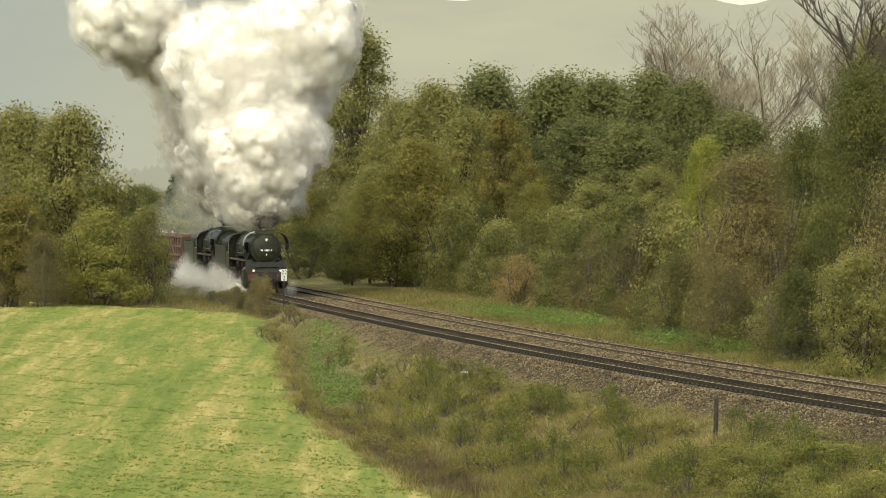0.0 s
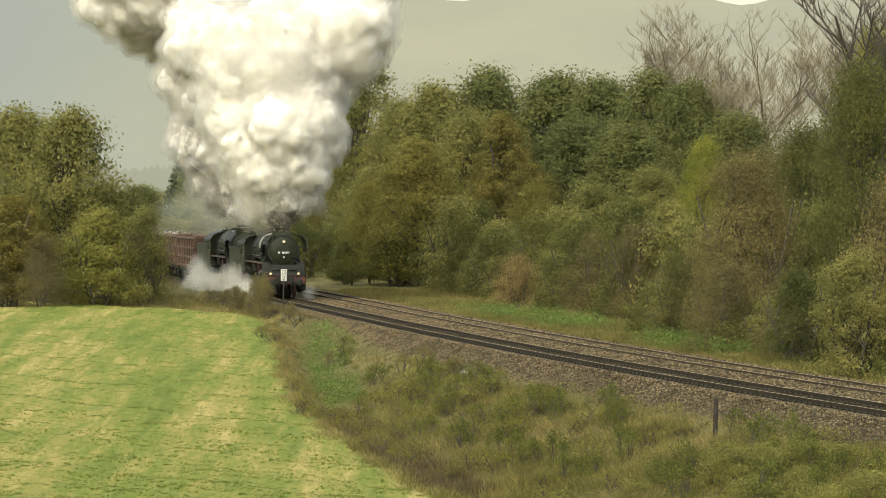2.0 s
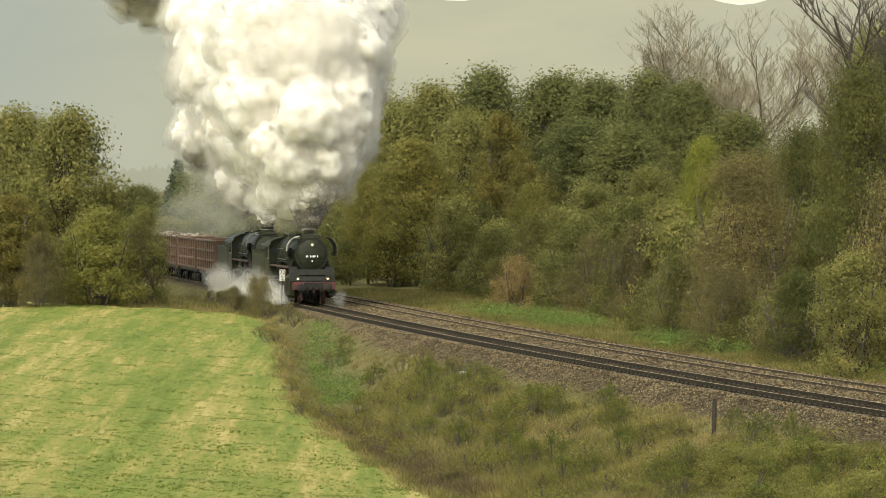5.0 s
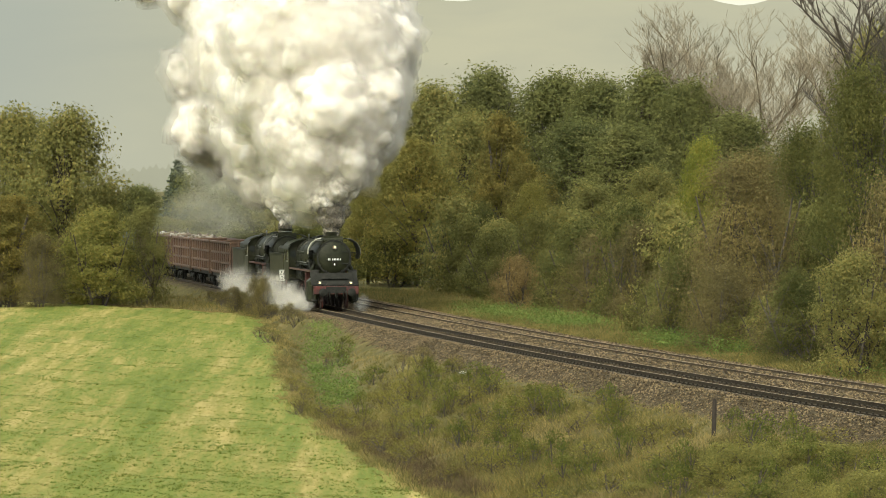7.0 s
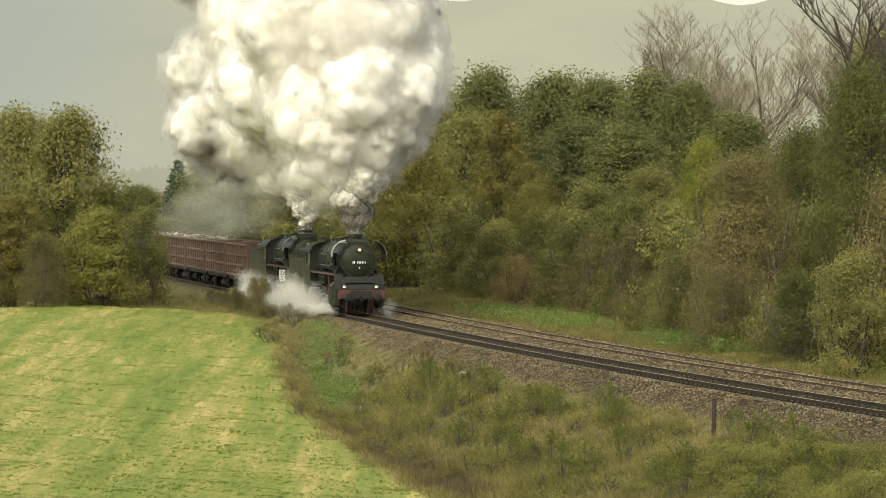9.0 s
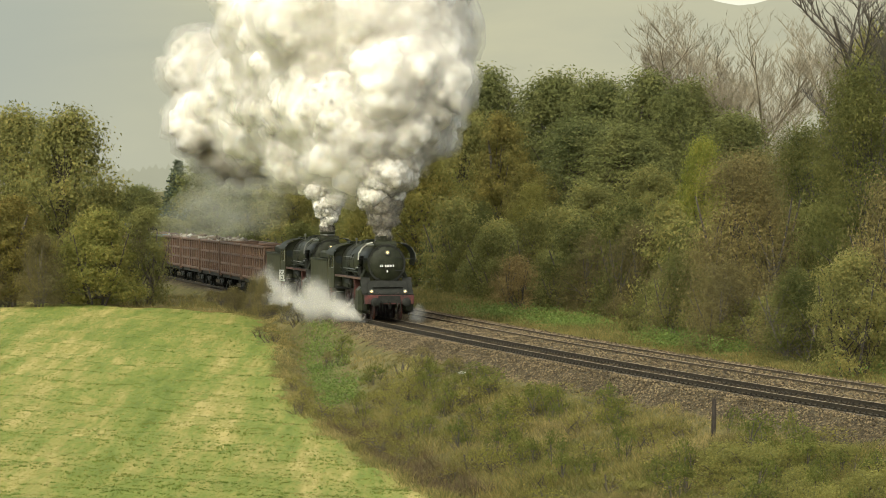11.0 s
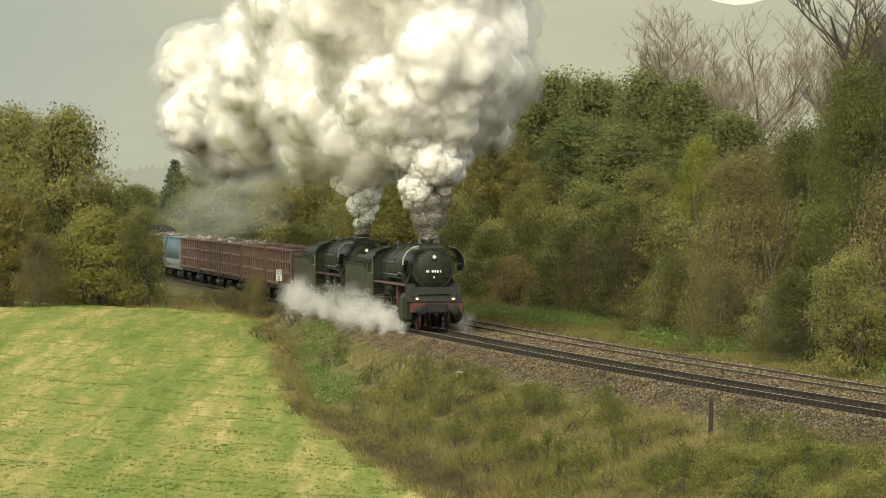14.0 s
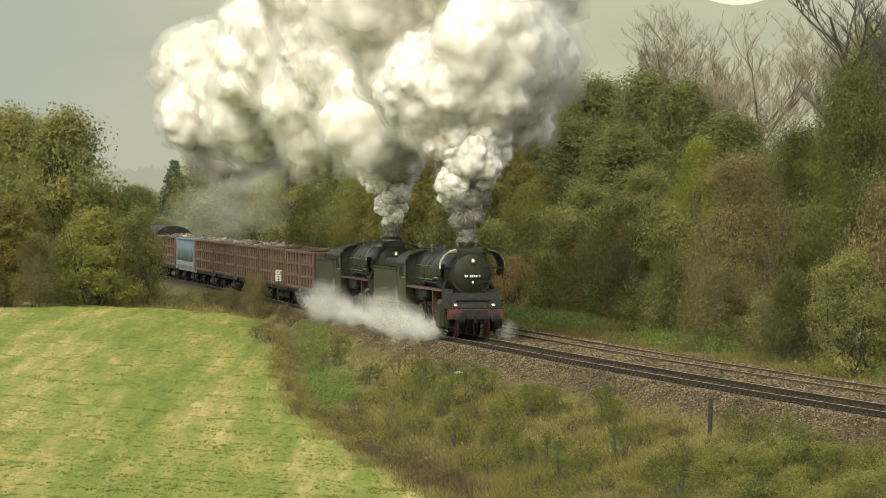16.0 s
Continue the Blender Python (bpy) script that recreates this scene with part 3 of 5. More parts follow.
LEFT_WOOD = (
    ('oak_tree', -26.3, 280, 12.9, 4.3, -0.4), ('oak_tree', -30.4, 284, 13.1, 4.2, -0.4),
    ('orange_tree', -28.8, 268, 7.5, 2.4, -0.5), ('green_bush', -23.3, 270, 6.4, 3.3, -0.6),
    ('oak_bush', -20.5, 274, 6.6, 2.3, -0.6), ('brown_bush', -26.8, 266, 4.8, 1.9, -0.6),
    ('brown_bush', -29.5, 268, 4.3, 2.1, -0.6), ('brown_bush', -26.0, 276, 4.5, 1.6, -0.6),
)
FAR_WOOD = (
    ('fir_tree', -31.1, 470, 10.7, 3.6, 0), ('dark_tree', -37.9, 500, 7.8, 4.3, 0),
    ('dark_tree', -24.4, 430, 11.8, 4.3, 0), ('dark_tree', -18.4, 400, 12.2, 4.3, 0),
    ('oak_tree', -14.1, 390, 11.4, 3.9, 0), ('oak_bush', -28.9, 420, 4.4, 3.6, 0),
    ('olive_bush', -18.6, 360, 3.7, 3.1, 0), ('olive_bush', -12.0, 345, 4.4, 3.0, 0),
    ('dark_tree', -43.2, 520, 6.3, 3.7, 0), ('dark_bush', -9.6, 350, 4.1, 3.0, 0),
)
MID_WOOD = (
    ('tall_oak_tree', -8.3, 385, 23.0, 4.3, 0), ('oak_tree', -3.7, 375, 15.3, 5.2, 0),
    ('oak_tree', -0.5, 368, 16.6, 5.5, 0), ('dark_tree', 4.4, 372, 17.4, 5.5, 1),
    ('dark_tree', 10.5, 368, 16.2, 5.5, 1.5), ('dark_tree', 14.6, 362, 15.7, 4.7, 1.5),
    ('dark_tree', 18.2, 350, 16.0, 4.8, 1.5), ('dark_tree', 21.6, 345, 14.9, 4.4, 1.5),
    ('orange_tree', 5.1, 338, 14.0, 3.0, 0), ('oak_tree', 2.0, 345, 13.7, 4.4, 0),
    ('dark_tree', 12.1, 345, 12.2, 4.8, 1), ('dark_tree', 15.5, 335, 11.5, 4.9, 1),
    ('orange_tree', 7.2, 325, 9.6, 2.5, 0), ('dark_tree', 24.2, 330, 12.4, 4.5, 1),
    ('oak_tree', -6.2, 350, 9.1, 3.9, 0),
)
FRONT_WOOD = (
    ('yellow_tree', -1.9, 318, 11.1, 4.5, 0), ('yellow_tree', -5.9, 322, 7.8, 2.5, 0),
    ('yellow_tree', 7.0, 302, 7.6, 2.4, 0), ('olive_bush', 2.9, 306, 6.2, 2.8, 0),
    ('dark_bush', 0.3, 312, 4.4, 2.7, 0), ('lime_tree', 16.9, 255, 10.3, 2.2, 0),
    ('oak_tree', 14.7, 275, 8.6, 3.1, 0), ('oak_tree', 11.0, 290, 7.5, 3.1, 0),
    ('olive_bush', -3.8, 318, 3.9, 3.2, 0), ('dark_bush', 4.9, 300, 4.5, 2.6, 0),
    ('olive_bush', -7.5, 322, 3.0, 2.5, 0), ('dark_bush', 8.7, 285, 4.6, 2.8, 0),
)
RIGHT_WOOD = (
    ('red_bush', 4.7, 252, 3.4, 2.2, -0.4), ('brown_bush', 9.4, 240, 5.0, 2.6, -0.4),
    ('brown_bush', 11.4, 228, 5.5, 2.3, -0.4), ('brown_tree', 14.6, 190, 9.1, 3.2, -0.2),
    ('olive_tree', 19.6, 186, 13.0, 3.1, 0), ('olive_tree', 19.4, 212, 10.6, 3.0, 0),
    ('oak_bush', 16.6, 160, 5.0, 2.2, -0.4), ('olive_bush', 12.0, 196, 4.3, 2.1, -0.4),
    ('olive_bush', 15.5, 172, 4.1, 2.2, -0.4), ('brown_bush', 13.2, 184, 4.1, 2.1, -0.4),
    ('oak_bush', 7.5, 244, 3.0, 1.7, -0.4), ('brown_bush', 18.9, 165, 7.7, 2.6, -0.4),
    ('olive_tree', 23.8, 200, 15.0, 3.1, 0), ('oak_tree', 23.6, 216, 15.6, 2.6, 0),
)



def plant(rows, group):
    """Each row: kind, place, height, radius of the crown and height of the ground."""
    for kind, x, y, h, r, base in rows:
        protos = PROTO[kind]
        src = protos[random.randrange(len(protos))]
        nh, nr = src["nominal"]
        z = float(ground_z(x, y))
        h = h + base - z
        m = Matrix.Translation((x, y, z)) @ pose(0, 0, 0, 0, 0, random.uniform(0, 360)).to_3x3().to_4x4() @ Matrix.Diagonal((r / nr, r / nr, h / nh, 1))
        ob = copy_thing(src, m)
        ob["group"] = group


prototypes()
plant(LEFT_WOOD, "trees and bushes at the meadow's end")
plant(FAR_WOOD, "trees beyond the railway bend")
plant(MID_WOOD, "trees of the wood")
plant(FRONT_WOOD, "trees at the wood's edge")
plant(RIGHT_WOOD, "bushes along the siding")
POPLARS = [bare("poplar_tree", "tall leafless poplar behind the wood", k, 20, .8, M_PALEBARK) for k in (7, 31)]
for k, (x, y, top, r, w) in enumerate(((20.6, 385, 23.0, 40, 1.5), (23.8, 390, 26.0, 160, 1.5), (26.6, 380, 24.6, 250, 1.3),
                                       (28.6, 345, 23.0, 310, 1.2), (31.6, 340, 24.0, 90, 1.3), (34.6, 345, 23.0, 200, 1.2))):
    z = float(ground_z(x, y))
    tagged(copy_thing(POPLARS[k % 2], pose(x, y, z, 0, 0, r) @ Matrix.Diagonal((w, w, (top - z) / 21.5, 1))), group="leafless poplars")
for p in POPLARS:
    for o in (*p.children_recursive, p):
        bpy.data.objects.remove(o)
b = bare("ash_tree", "old half-bare ash with dark crooked limbs", 17, 21, .8, M_BARK, .016)
b.matrix_basis = pose(21.4, 198, float(ground_z(21.4, 198)), 0, 0, 100) @ Matrix.Diagonal((1.25, 1.25, .95, 1))


# ---- smoke and steam ----
def thin_mat(name, color, low, high, scale, trans=.55):
    """Thin steam or smoke: partly see-through, in drifts."""
    m = mat(name, ((.3, tuple(c * .92 for c in color)), (.7, color)), scale=1, rough=1, bump=0, spec=0, trans=trans)
    N, L = m.node_tree.nodes, m.node_tree.links
    tc, n, r, mx, tr = (N.new("ShaderNode" + k) for k in ("TexCoord", "TexNoise", "MapRange", "MixShader", "BsdfTransparent"))
    n.inputs["Scale"].default_value, n.inputs["Detail"].default_value = scale, 8
    L.new(tc.outputs["Object"], n.inputs["Vector"])
    L.new(n.outputs["Fac"], r.inputs["Value"])
    for k, v in zip(("From Min", "From Max", "To Min", "To Max"), (.35, .65, low, high)):
        r.inputs[k].default_value = v
    L.new(r.outputs[0], mx.inputs[0])
    L.new(tr.outputs[0], mx.inputs[1])
    L.new(N["Material Output"].inputs["Surface"].links[0].from_socket, mx.inputs[2])
    L.new(mx.outputs[0], N["Material Output"].inputs["Surface"])
    return m


def dense_mat(name, color, depth, dirt=0.0):
    """Dense smoke: light enters and is scattered about within it."""
    m = mat(name, ((.3, tuple(c * (.95 - dirt) for c in color)), (.7, color)), scale=1.6, rough=1, bump=0, spec=0)
    b = m.node_tree.nodes["Principled BSDF"]
    b.subsurface_method = "RANDOM_WALK"
    b.inputs["Subsurface Weight"].default_value, b.inputs["Subsurface Scale"].default_value = 1, depth
    b.inputs["Subsurface Radius"].default_value = (1, .95, .85)
    return m


WHITE, GREYISH, SKIN, SOOTY = (.77, .742, .68), (.72, .685, .62), (.79, .757, .69), (.36, .33, .275)
M_SMOKE = (dense_mat("white_smoke", WHITE, .9), thin_mat("white_smoke_skin", SKIN, .08, .24, 1.6, .35))
M_GREYSMOKE = (dense_mat("grey_smoke", GREYISH, .5, .05), thin_mat("grey_smoke_skin", SKIN, .07, .20, 2.0, .35))
M_SOOT = (thin_mat("sooty_smoke", SOOTY, .35, .9, 1.8), thin_mat("sooty_smoke_skin", SOOTY, .05, .3, 2.2))
M_STEAM = (thin_mat("white_steam", (.86, .84, .775), .015, .075, .6),) * 2
M_HAZE = (thin_mat("thin_smoke", (.85, .83, .70), .010, .028, .1),) * 2


def puff_mesh(name, seed, level, sizes, materials, skins=(1.035, 1.08, 1.14, 1.22)):
    """A billow: round lobes at several sizes, each row of sizes being (count, smallest, largest radius), within thinner and thinner skins."""
    rng = np.random.RandomState(seed + 300)
    bm = bmesh.new()
    bmesh.ops.create_icosphere(bm, subdivisions=level, radius=1)
    n = np.array([v.co.normalized() for v in bm.verts])
    faces = np.array([[v.index for v in f.verts] for f in bm.faces])
    bm.free()
    bm = bmesh.new()
    bmesh.ops.create_icosphere(bm, subdivisions=4, radius=1)
    n4 = np.array([v.co.normalized() for v in bm.verts])
    faces4 = np.array([[v.index for v in f.verts] for f in bm.faces])
    bm.free()
    r = np.full(len(n), .5)
    for k, (count, lo, hi) in enumerate(sizes):
        old = r.copy()
        pick = rng.randint(0, len(n), count)
        for i in pick:
            rad = rng.uniform(lo, hi)
            c = n[i] * (.42 * rng.uniform(.6, 1.2) if k == 0 else old[i] - rad * rng.uniform(.25, .6))
            b = n @ c
            d = b * b - c @ c + rad * rad
            r = np.where((d > 0) & (b > 0), np.maximum(r, b + np.sqrt(np.maximum(d, 0))), r)
    off = seed * 3.7
    r = r * np.array([1 + .05 * noise.noise(Vector(q) * 3 + Vector((off, 0, 0))) + .02 * noise.noise(Vector(q) * 9.3 + Vector((off, 0, 0))) for q in n])
    r4 = r[np.argmax(n4 @ n.T, 1)]
    wisp = np.array([noise.noise(Vector(q) * 5 + Vector((0, off, 0))) for q in n4])
    coats = [n * r[:, None]] + [n4 * (r4 * (1 + (k - 1) * (1 + .7 * wisp)))[:, None] for k in skins]
    shells = [faces] + [faces4 + len(n) + len(n4) * k for k in range(len(skins))]
    me = bpy.data.meshes.new(name)
    me.from_pydata(np.concatenate(coats).tolist(), [], np.concatenate(shells).tolist())
    for m in materials:
        me.materials.append(m)
    me.polygons.foreach_set("material_index", np.repeat((0, 1), (len(faces), len(faces4) * len(skins))))
    me.polygons.foreach_set("use_smooth", [True] * len(me.polygons))
    return me


FULL = ((9, .5, .66), (55, .15, .32), (190, .07, .14))
CURLY = ((8, .5, .66), (60, .13, .28), (260, .06, .13))
PLAIN = ((8, .5, .66), (60, .10, .26))


def u_of(t):
    """Where the first engine's chimney is, in metres back along the track."""
    return 105.85 - 5.096 * t - .01077 * t * t


def train_pose(u, z=0.0):
    x, y, _ = on_track(u)
    return pose(float(x), float(y), z, 0, 0, math.degrees(float(np.interp(u, US, HS))) - 90)


TIMES = [k * .5 for k in range(33)]
MOVES = []
BIG = [puff_mesh("smoke_puff", k, 5, FULL, M_SMOKE) for k in range(3)]
MIDP = [puff_mesh("smoke_puff", 10 + k, 5, CURLY, M_GREYSMOKE, (1.025, 1.06, 1.10)) for k in range(3)]
DARKP = [puff_mesh("smoke_puff", 20 + k, 4, PLAIN, M_SOOT, (1.08, 1.18)) for k in range(2)]
STEAMP = [puff_mesh("steam_puff", 30 + k, 4, PLAIN, M_STEAM, (.65, .82, 1.2, 1.42)) for k in range(2)]


def plume(lag, label, seed, grow, dark):
    """A column of smoke that travels with a chimney: its puffs rise slowly and roll."""
    rng = random.Random(seed)
    root = tagged(new("smoke_plume"), label, "smoke")
    MOVES.append((root, [(t, train_pose(u_of(t) + lag)) for t in TIMES]))
    h = .25
    while h < 15:
        reach = min(.42 + (.33 * h + .03 * h * h) * grow, 5.2)
        r = max(.46, reach * rng.uniform(.46, .62))
        ring = 1 if h < 1.0 else (3 if h < 3 else 5)
        for k in range(ring):
            a = rng.uniform(0, 6.283)
            d = 0 if ring == 1 else max(0, reach - r * .8) * rng.uniform(.75, 1.1)
            sooty = h < (3.2 if dark else .7) and (h < 1.7 or rng.random() < .3)
            me = rng.choice(DARKP if sooty else (MIDP if h < 4.5 or (h < 8 and rng.random() < .3) else BIG))
            ob = new("smoke_puff", me)
            ob.parent = root
            ob.scale = (r,) * 3
            rise = min(.22, .05 * h) * rng.uniform(.7, 1.2)
            spin = rng.uniform(10, 22) * (1 if h < 6 else .6)
            x0, y0 = -.16 * h - .014 * h * h + d * math.cos(a), d * math.sin(a)
            rows = []
            for t in (0, 4, 8, 12, 16):
                e = 1 + .02 * (t - 8)
                rows.append((t, pose(x0 * e, y0 * e, 4.35 + h + rise * (t - 8), 0, 0, 0) @ Matrix.Rotation(radians(spin * t), 4, Vector((-math.sin(a), math.cos(a), .3)))))
            ob.rotation_euler = (rng.uniform(0, 6), rng.uniform(0, 6), rng.uniform(0, 6))
            turn = ob.rotation_euler.to_matrix().to_4x4()
            MOVES.append((ob, [(t, m @ turn) for t, m in rows]))
        h += max(.28, r * .62)
    if dark:
        # a lobe that has rolled out over the wood's side
        for k, (x, y, h, r) in enumerate(((-3.5, 2.8, 6.6, 1.9), (-4.5, 3.0, 8.6, 2.2), (-4.0, 3.0, 10.8, 2.5), (-2.8, 2.4, 9.4, 2.2), (-5, 2.9, 12.6, 2.5))):
            ob = new("smoke_puff", BIG[k % 3])
            ob.parent = root
            ob.scale = (r,) * 3
            MOVES.append((ob, [(t, pose(x, y * (1 + .02 * (t - 8)), 4.35 + h + .05 * (t - 8), 3 * t + 50 * k, 4 * t, 80 * k)) for t in (0, 4, 8, 12, 16)]))
    return root


plume(0, "thick column of white smoke, sooty at the chimney", 4, 1.0, True)
plume(22.75, "paler column of smoke from the second chimney", 9, .95, False)


def trail():
    """Smoke left behind: each puff rides up in the column, is let go and then drifts."""
    rng = random.Random(21)
    for k in range(58):
        te = 8.5 + k % 8 if k > 49 else (-3 + .3 * k) if k < 9 else (16 * (k - 8) / 29 if k < 38 else 7 * (k - 37) / 12)
        lag = rng.choice((0, 22.75)) if te > 0 else 5
        up = rng.uniform(5.4, 14) if te > 0 else rng.uniform(10, 15)
        side, r = rng.uniform(-2.0, 5.2), rng.uniform(2.2, 3.6)
        if te > 0 and up < 10:
            side = rng.uniform(-3.0, .8)
        if k > 49:
            side, up, lag = rng.uniform(1.2, 3.2), rng.uniform(9.5, 14), 0
        if te < 0:
            side = rng.uniform(-9, -1)
        ob = new("smoke_puff", rng.choice(BIG))
        tagged(ob, "billow of white smoke drifting off over the meadow", "smoke", "drifting smoke")
        ob.scale = (r, r, r * .9)
        turn = Euler((rng.uniform(0, 6), rng.uniform(0, 6), rng.uniform(0, 6))).to_matrix().to_4x4()
        axis = Vector((rng.uniform(-1, 1), rng.uniform(-1, 1), .4)).normalized()
        rows = []
        for t in range(0, 17):
            past, before = max(0.0, t - te), max(0.0, te - t)
            ride = u_of(min(t, te)) + lag - 4.0 * (1 - math.exp(-past / 1.5))
            x, y, _ = on_track(ride + 2)
            rise = (.9 if te < 0 else .10) * past
            rows.append((t, Matrix.Translation((float(x) + side * math.exp(-before / 6) - .06 * past, float(y), 4.4 + up - min(2.5, .25 * before) + rise))
                         @ Matrix.Rotation(radians(5 * t), 4, axis) @ turn))
        MOVES.append((ob, rows))


trail()


def steam(lag, seed):
    """Low steam from the cylinder cocks, dragged along beside the wheels."""
    rng = random.Random(seed)
    root = tagged(new("steam_cloud"), "low white steam blowing from the cylinders along the ballast", "steam")
    MOVES.append((root, [(t, train_pose(u_of(t) + lag)) for t in TIMES]))
    for k in range(24):
        f = k / 23
        ob = new("steam_puff", rng.choice(STEAMP))
        ob.parent = root
        r = .30 + .55 * f * rng.uniform(.6, 1.1)
        ob.scale = (r * 3.0, r * .9, r * .54)
        x, y, z = .5 - 17 * f, -1.55 - .6 * f * rng.random(), .2 + .6 * f * rng.random()
        turn = Euler((rng.uniform(-.4, .4), rng.uniform(-.4, .4), rng.uniform(-.5, .5))).to_matrix().to_4x4()
        rows = [(t, Matrix.Translation((x + .5 * math.sin(t * 1.1 + k), y + .15 * math.sin(t * .9 + 2 * k), z + .12 * math.sin(t * 1.3 + k))) @ turn
                 @ Matrix.Rotation(radians(20 * math.sin(t * .6 + k)), 4, "Y")) for t in TIMES[::2]]
        MOVES.append((ob, rows))
    for k, (x, z, r) in enumerate(((-1.2, .55, .5), (-6.5, .8, .75), (-11.0, 1.0, .9), (-15.0, 1.0, 1.0))):
        ob = new("steam_puff", STEAMP[k % 2])
        ob.parent = root
        ob.scale = (r * 1.1, r * .7, r * .8)
        MOVES.append((ob, [(t, pose(x + .4 * math.sin(t * .9 + k), -1.6, z + .15 * math.sin(t * 1.4 + 2 * k), 0, 20 * math.sin(t * .5 + k), 10 * k)) for t in TIMES[::2]]))
    ob = new("steam_puff", STEAMP[0])
    ob.parent = root
    ob.scale = (.7, .4, .42)
    MOVES.append((ob, [(t, pose(.9 + .3 * math.sin(t * 1.7), 1.75, .35, 0, 0, 15 * math.sin(t * 1.2))) for t in TIMES[::2]]))


steam(0, 1)
steam(22.75, 2)


def thin_smoke():
    """Old smoke hanging thinly before the trees beyond the bend."""
    rng = random.Random(8)
    for x, y, z, r in ((-18.5, 335, 6.0, 5.0), (-21.5, 345, 4.5, 4.5), (-17, 330, 9.5, 4.5), (-20, 350, 9, 4.5)):
        ob = tagged(new("smoke_haze", STEAMH[rng.randrange(2)]), "thin grey smoke hanging before the trees", "smoke", "hanging smoke")
        ob.scale = (r, r, r * .75)
        MOVES.append((ob, [(t, pose(x + .12 * t, y, z + .04 * t, 0, 0, 3 * t + 60 * r)) for t in (0, 4, 8, 12, 16)]))


STEAMH = [puff_mesh("smoke_haze", 40 + k, 4, PLAIN[:1], M_HAZE, (.55, .72, .87)) for k in range(2)]
thin_smoke()


# ---- train ----
WHEEL_TIMES = [k * 4 / 30 for k in range(121)]


def ring_plate(y0, y1, r, n, hub, spokes, m=None):
    """A spoked wheel about the y axis: tyre, rim, hub, spokes and balance weight."""
    s = Shape()
    w = y1 - y0
    prof = ((y0, r * .86), (y0, r * 1.0), (y1 - .03, r * .985), (y1 - .03, r * 1.05), (y1, r * 1.05), (y1, r * .86), (y0, r * .86))
    s.lathe(prof, n, m, "y", caps=False)
    s.lathe(((y0 - .02, hub), (y1 + .02, hub)), 12, m, "y")
    for k in range(spokes):
        a = 2 * math.pi * k / spokes
        s.box(-.03, .03, y0 + w * .3, y0 + w * .7, hub * .8, r * .9, .006, (m or Matrix()) @ Matrix.Rotation(a, 4, "Y"))
    return s


def roller(parent, name, x, y, r, spokes, material, lag, sign, turn=True, label=""):
    """A wheel that rolls as its vehicle goes."""
    wheel = part(name, ring_plate(-.07, .07, r, 28, r * .22, spokes) if sign > 0 else ring_plate(-.07, .07, r, 28, r * .22, spokes, Matrix.Rotation(math.pi, 4, "Z")),
                 material, parent, label, smooth=True)
    wheel.location = (x, y, r)
    if spokes > 9:
        w = Shape().lathe(((-.05, r * .5), (.05, r * .5)), 16, axis="y")
        w.v = [(px * .62, py, pz * .36 - r * .6) for px, py, pz in w.v]
        part("balance_weight", w, material, wheel)
    if turn:
        MOVES.append((wheel, [(t, Matrix.Translation((x, y, r)) @ Matrix.Rotation((u_of(0) - u_of(t)) / r, 4, "Y")) for t in WHEEL_TIMES]))
    return wheel


def lamp(parent, x, y, z, r=.15):
    b = part("headlamp", Shape().lathe(((x - .22, r * .75), (x - .18, r), (x - .02, r), (x, r * 1.1), (x + .02, r * 1.1), (x + .02, r * .9)), 18, Matrix.Translation((0, y, z))),
             M_BLACK, parent, smooth=True)
    part("lens", Shape().lathe(((x + .0, r * .55), (x + .03, r * .45), (x + .05, r * .2)), 16, Matrix.Translation((0, y, z))), M_LAMP, b, "lit warm white lens")
    part("lens_rim", Shape().lathe(((x + .01, r * .9), (x + .03, r * .9), (x + .03, r * .66), (x + .01, r * .66)), 16, Matrix.Translation((0, y, z)), caps=False), M_IRON, b, smooth=True)


def buffers(parent, x, face):
    for y in (-.875, .875):
        m = Matrix.Translation((x, y, 1.05))
        part("buffer", Shape().lathe(((0, .17), (face * .22, .15), (face * .24, .10), (face * .52, .10), (face * .53, .24), (face * .57, .245), (face * .60, .20)), 20, m),
             M_GREASE, parent, smooth=True)


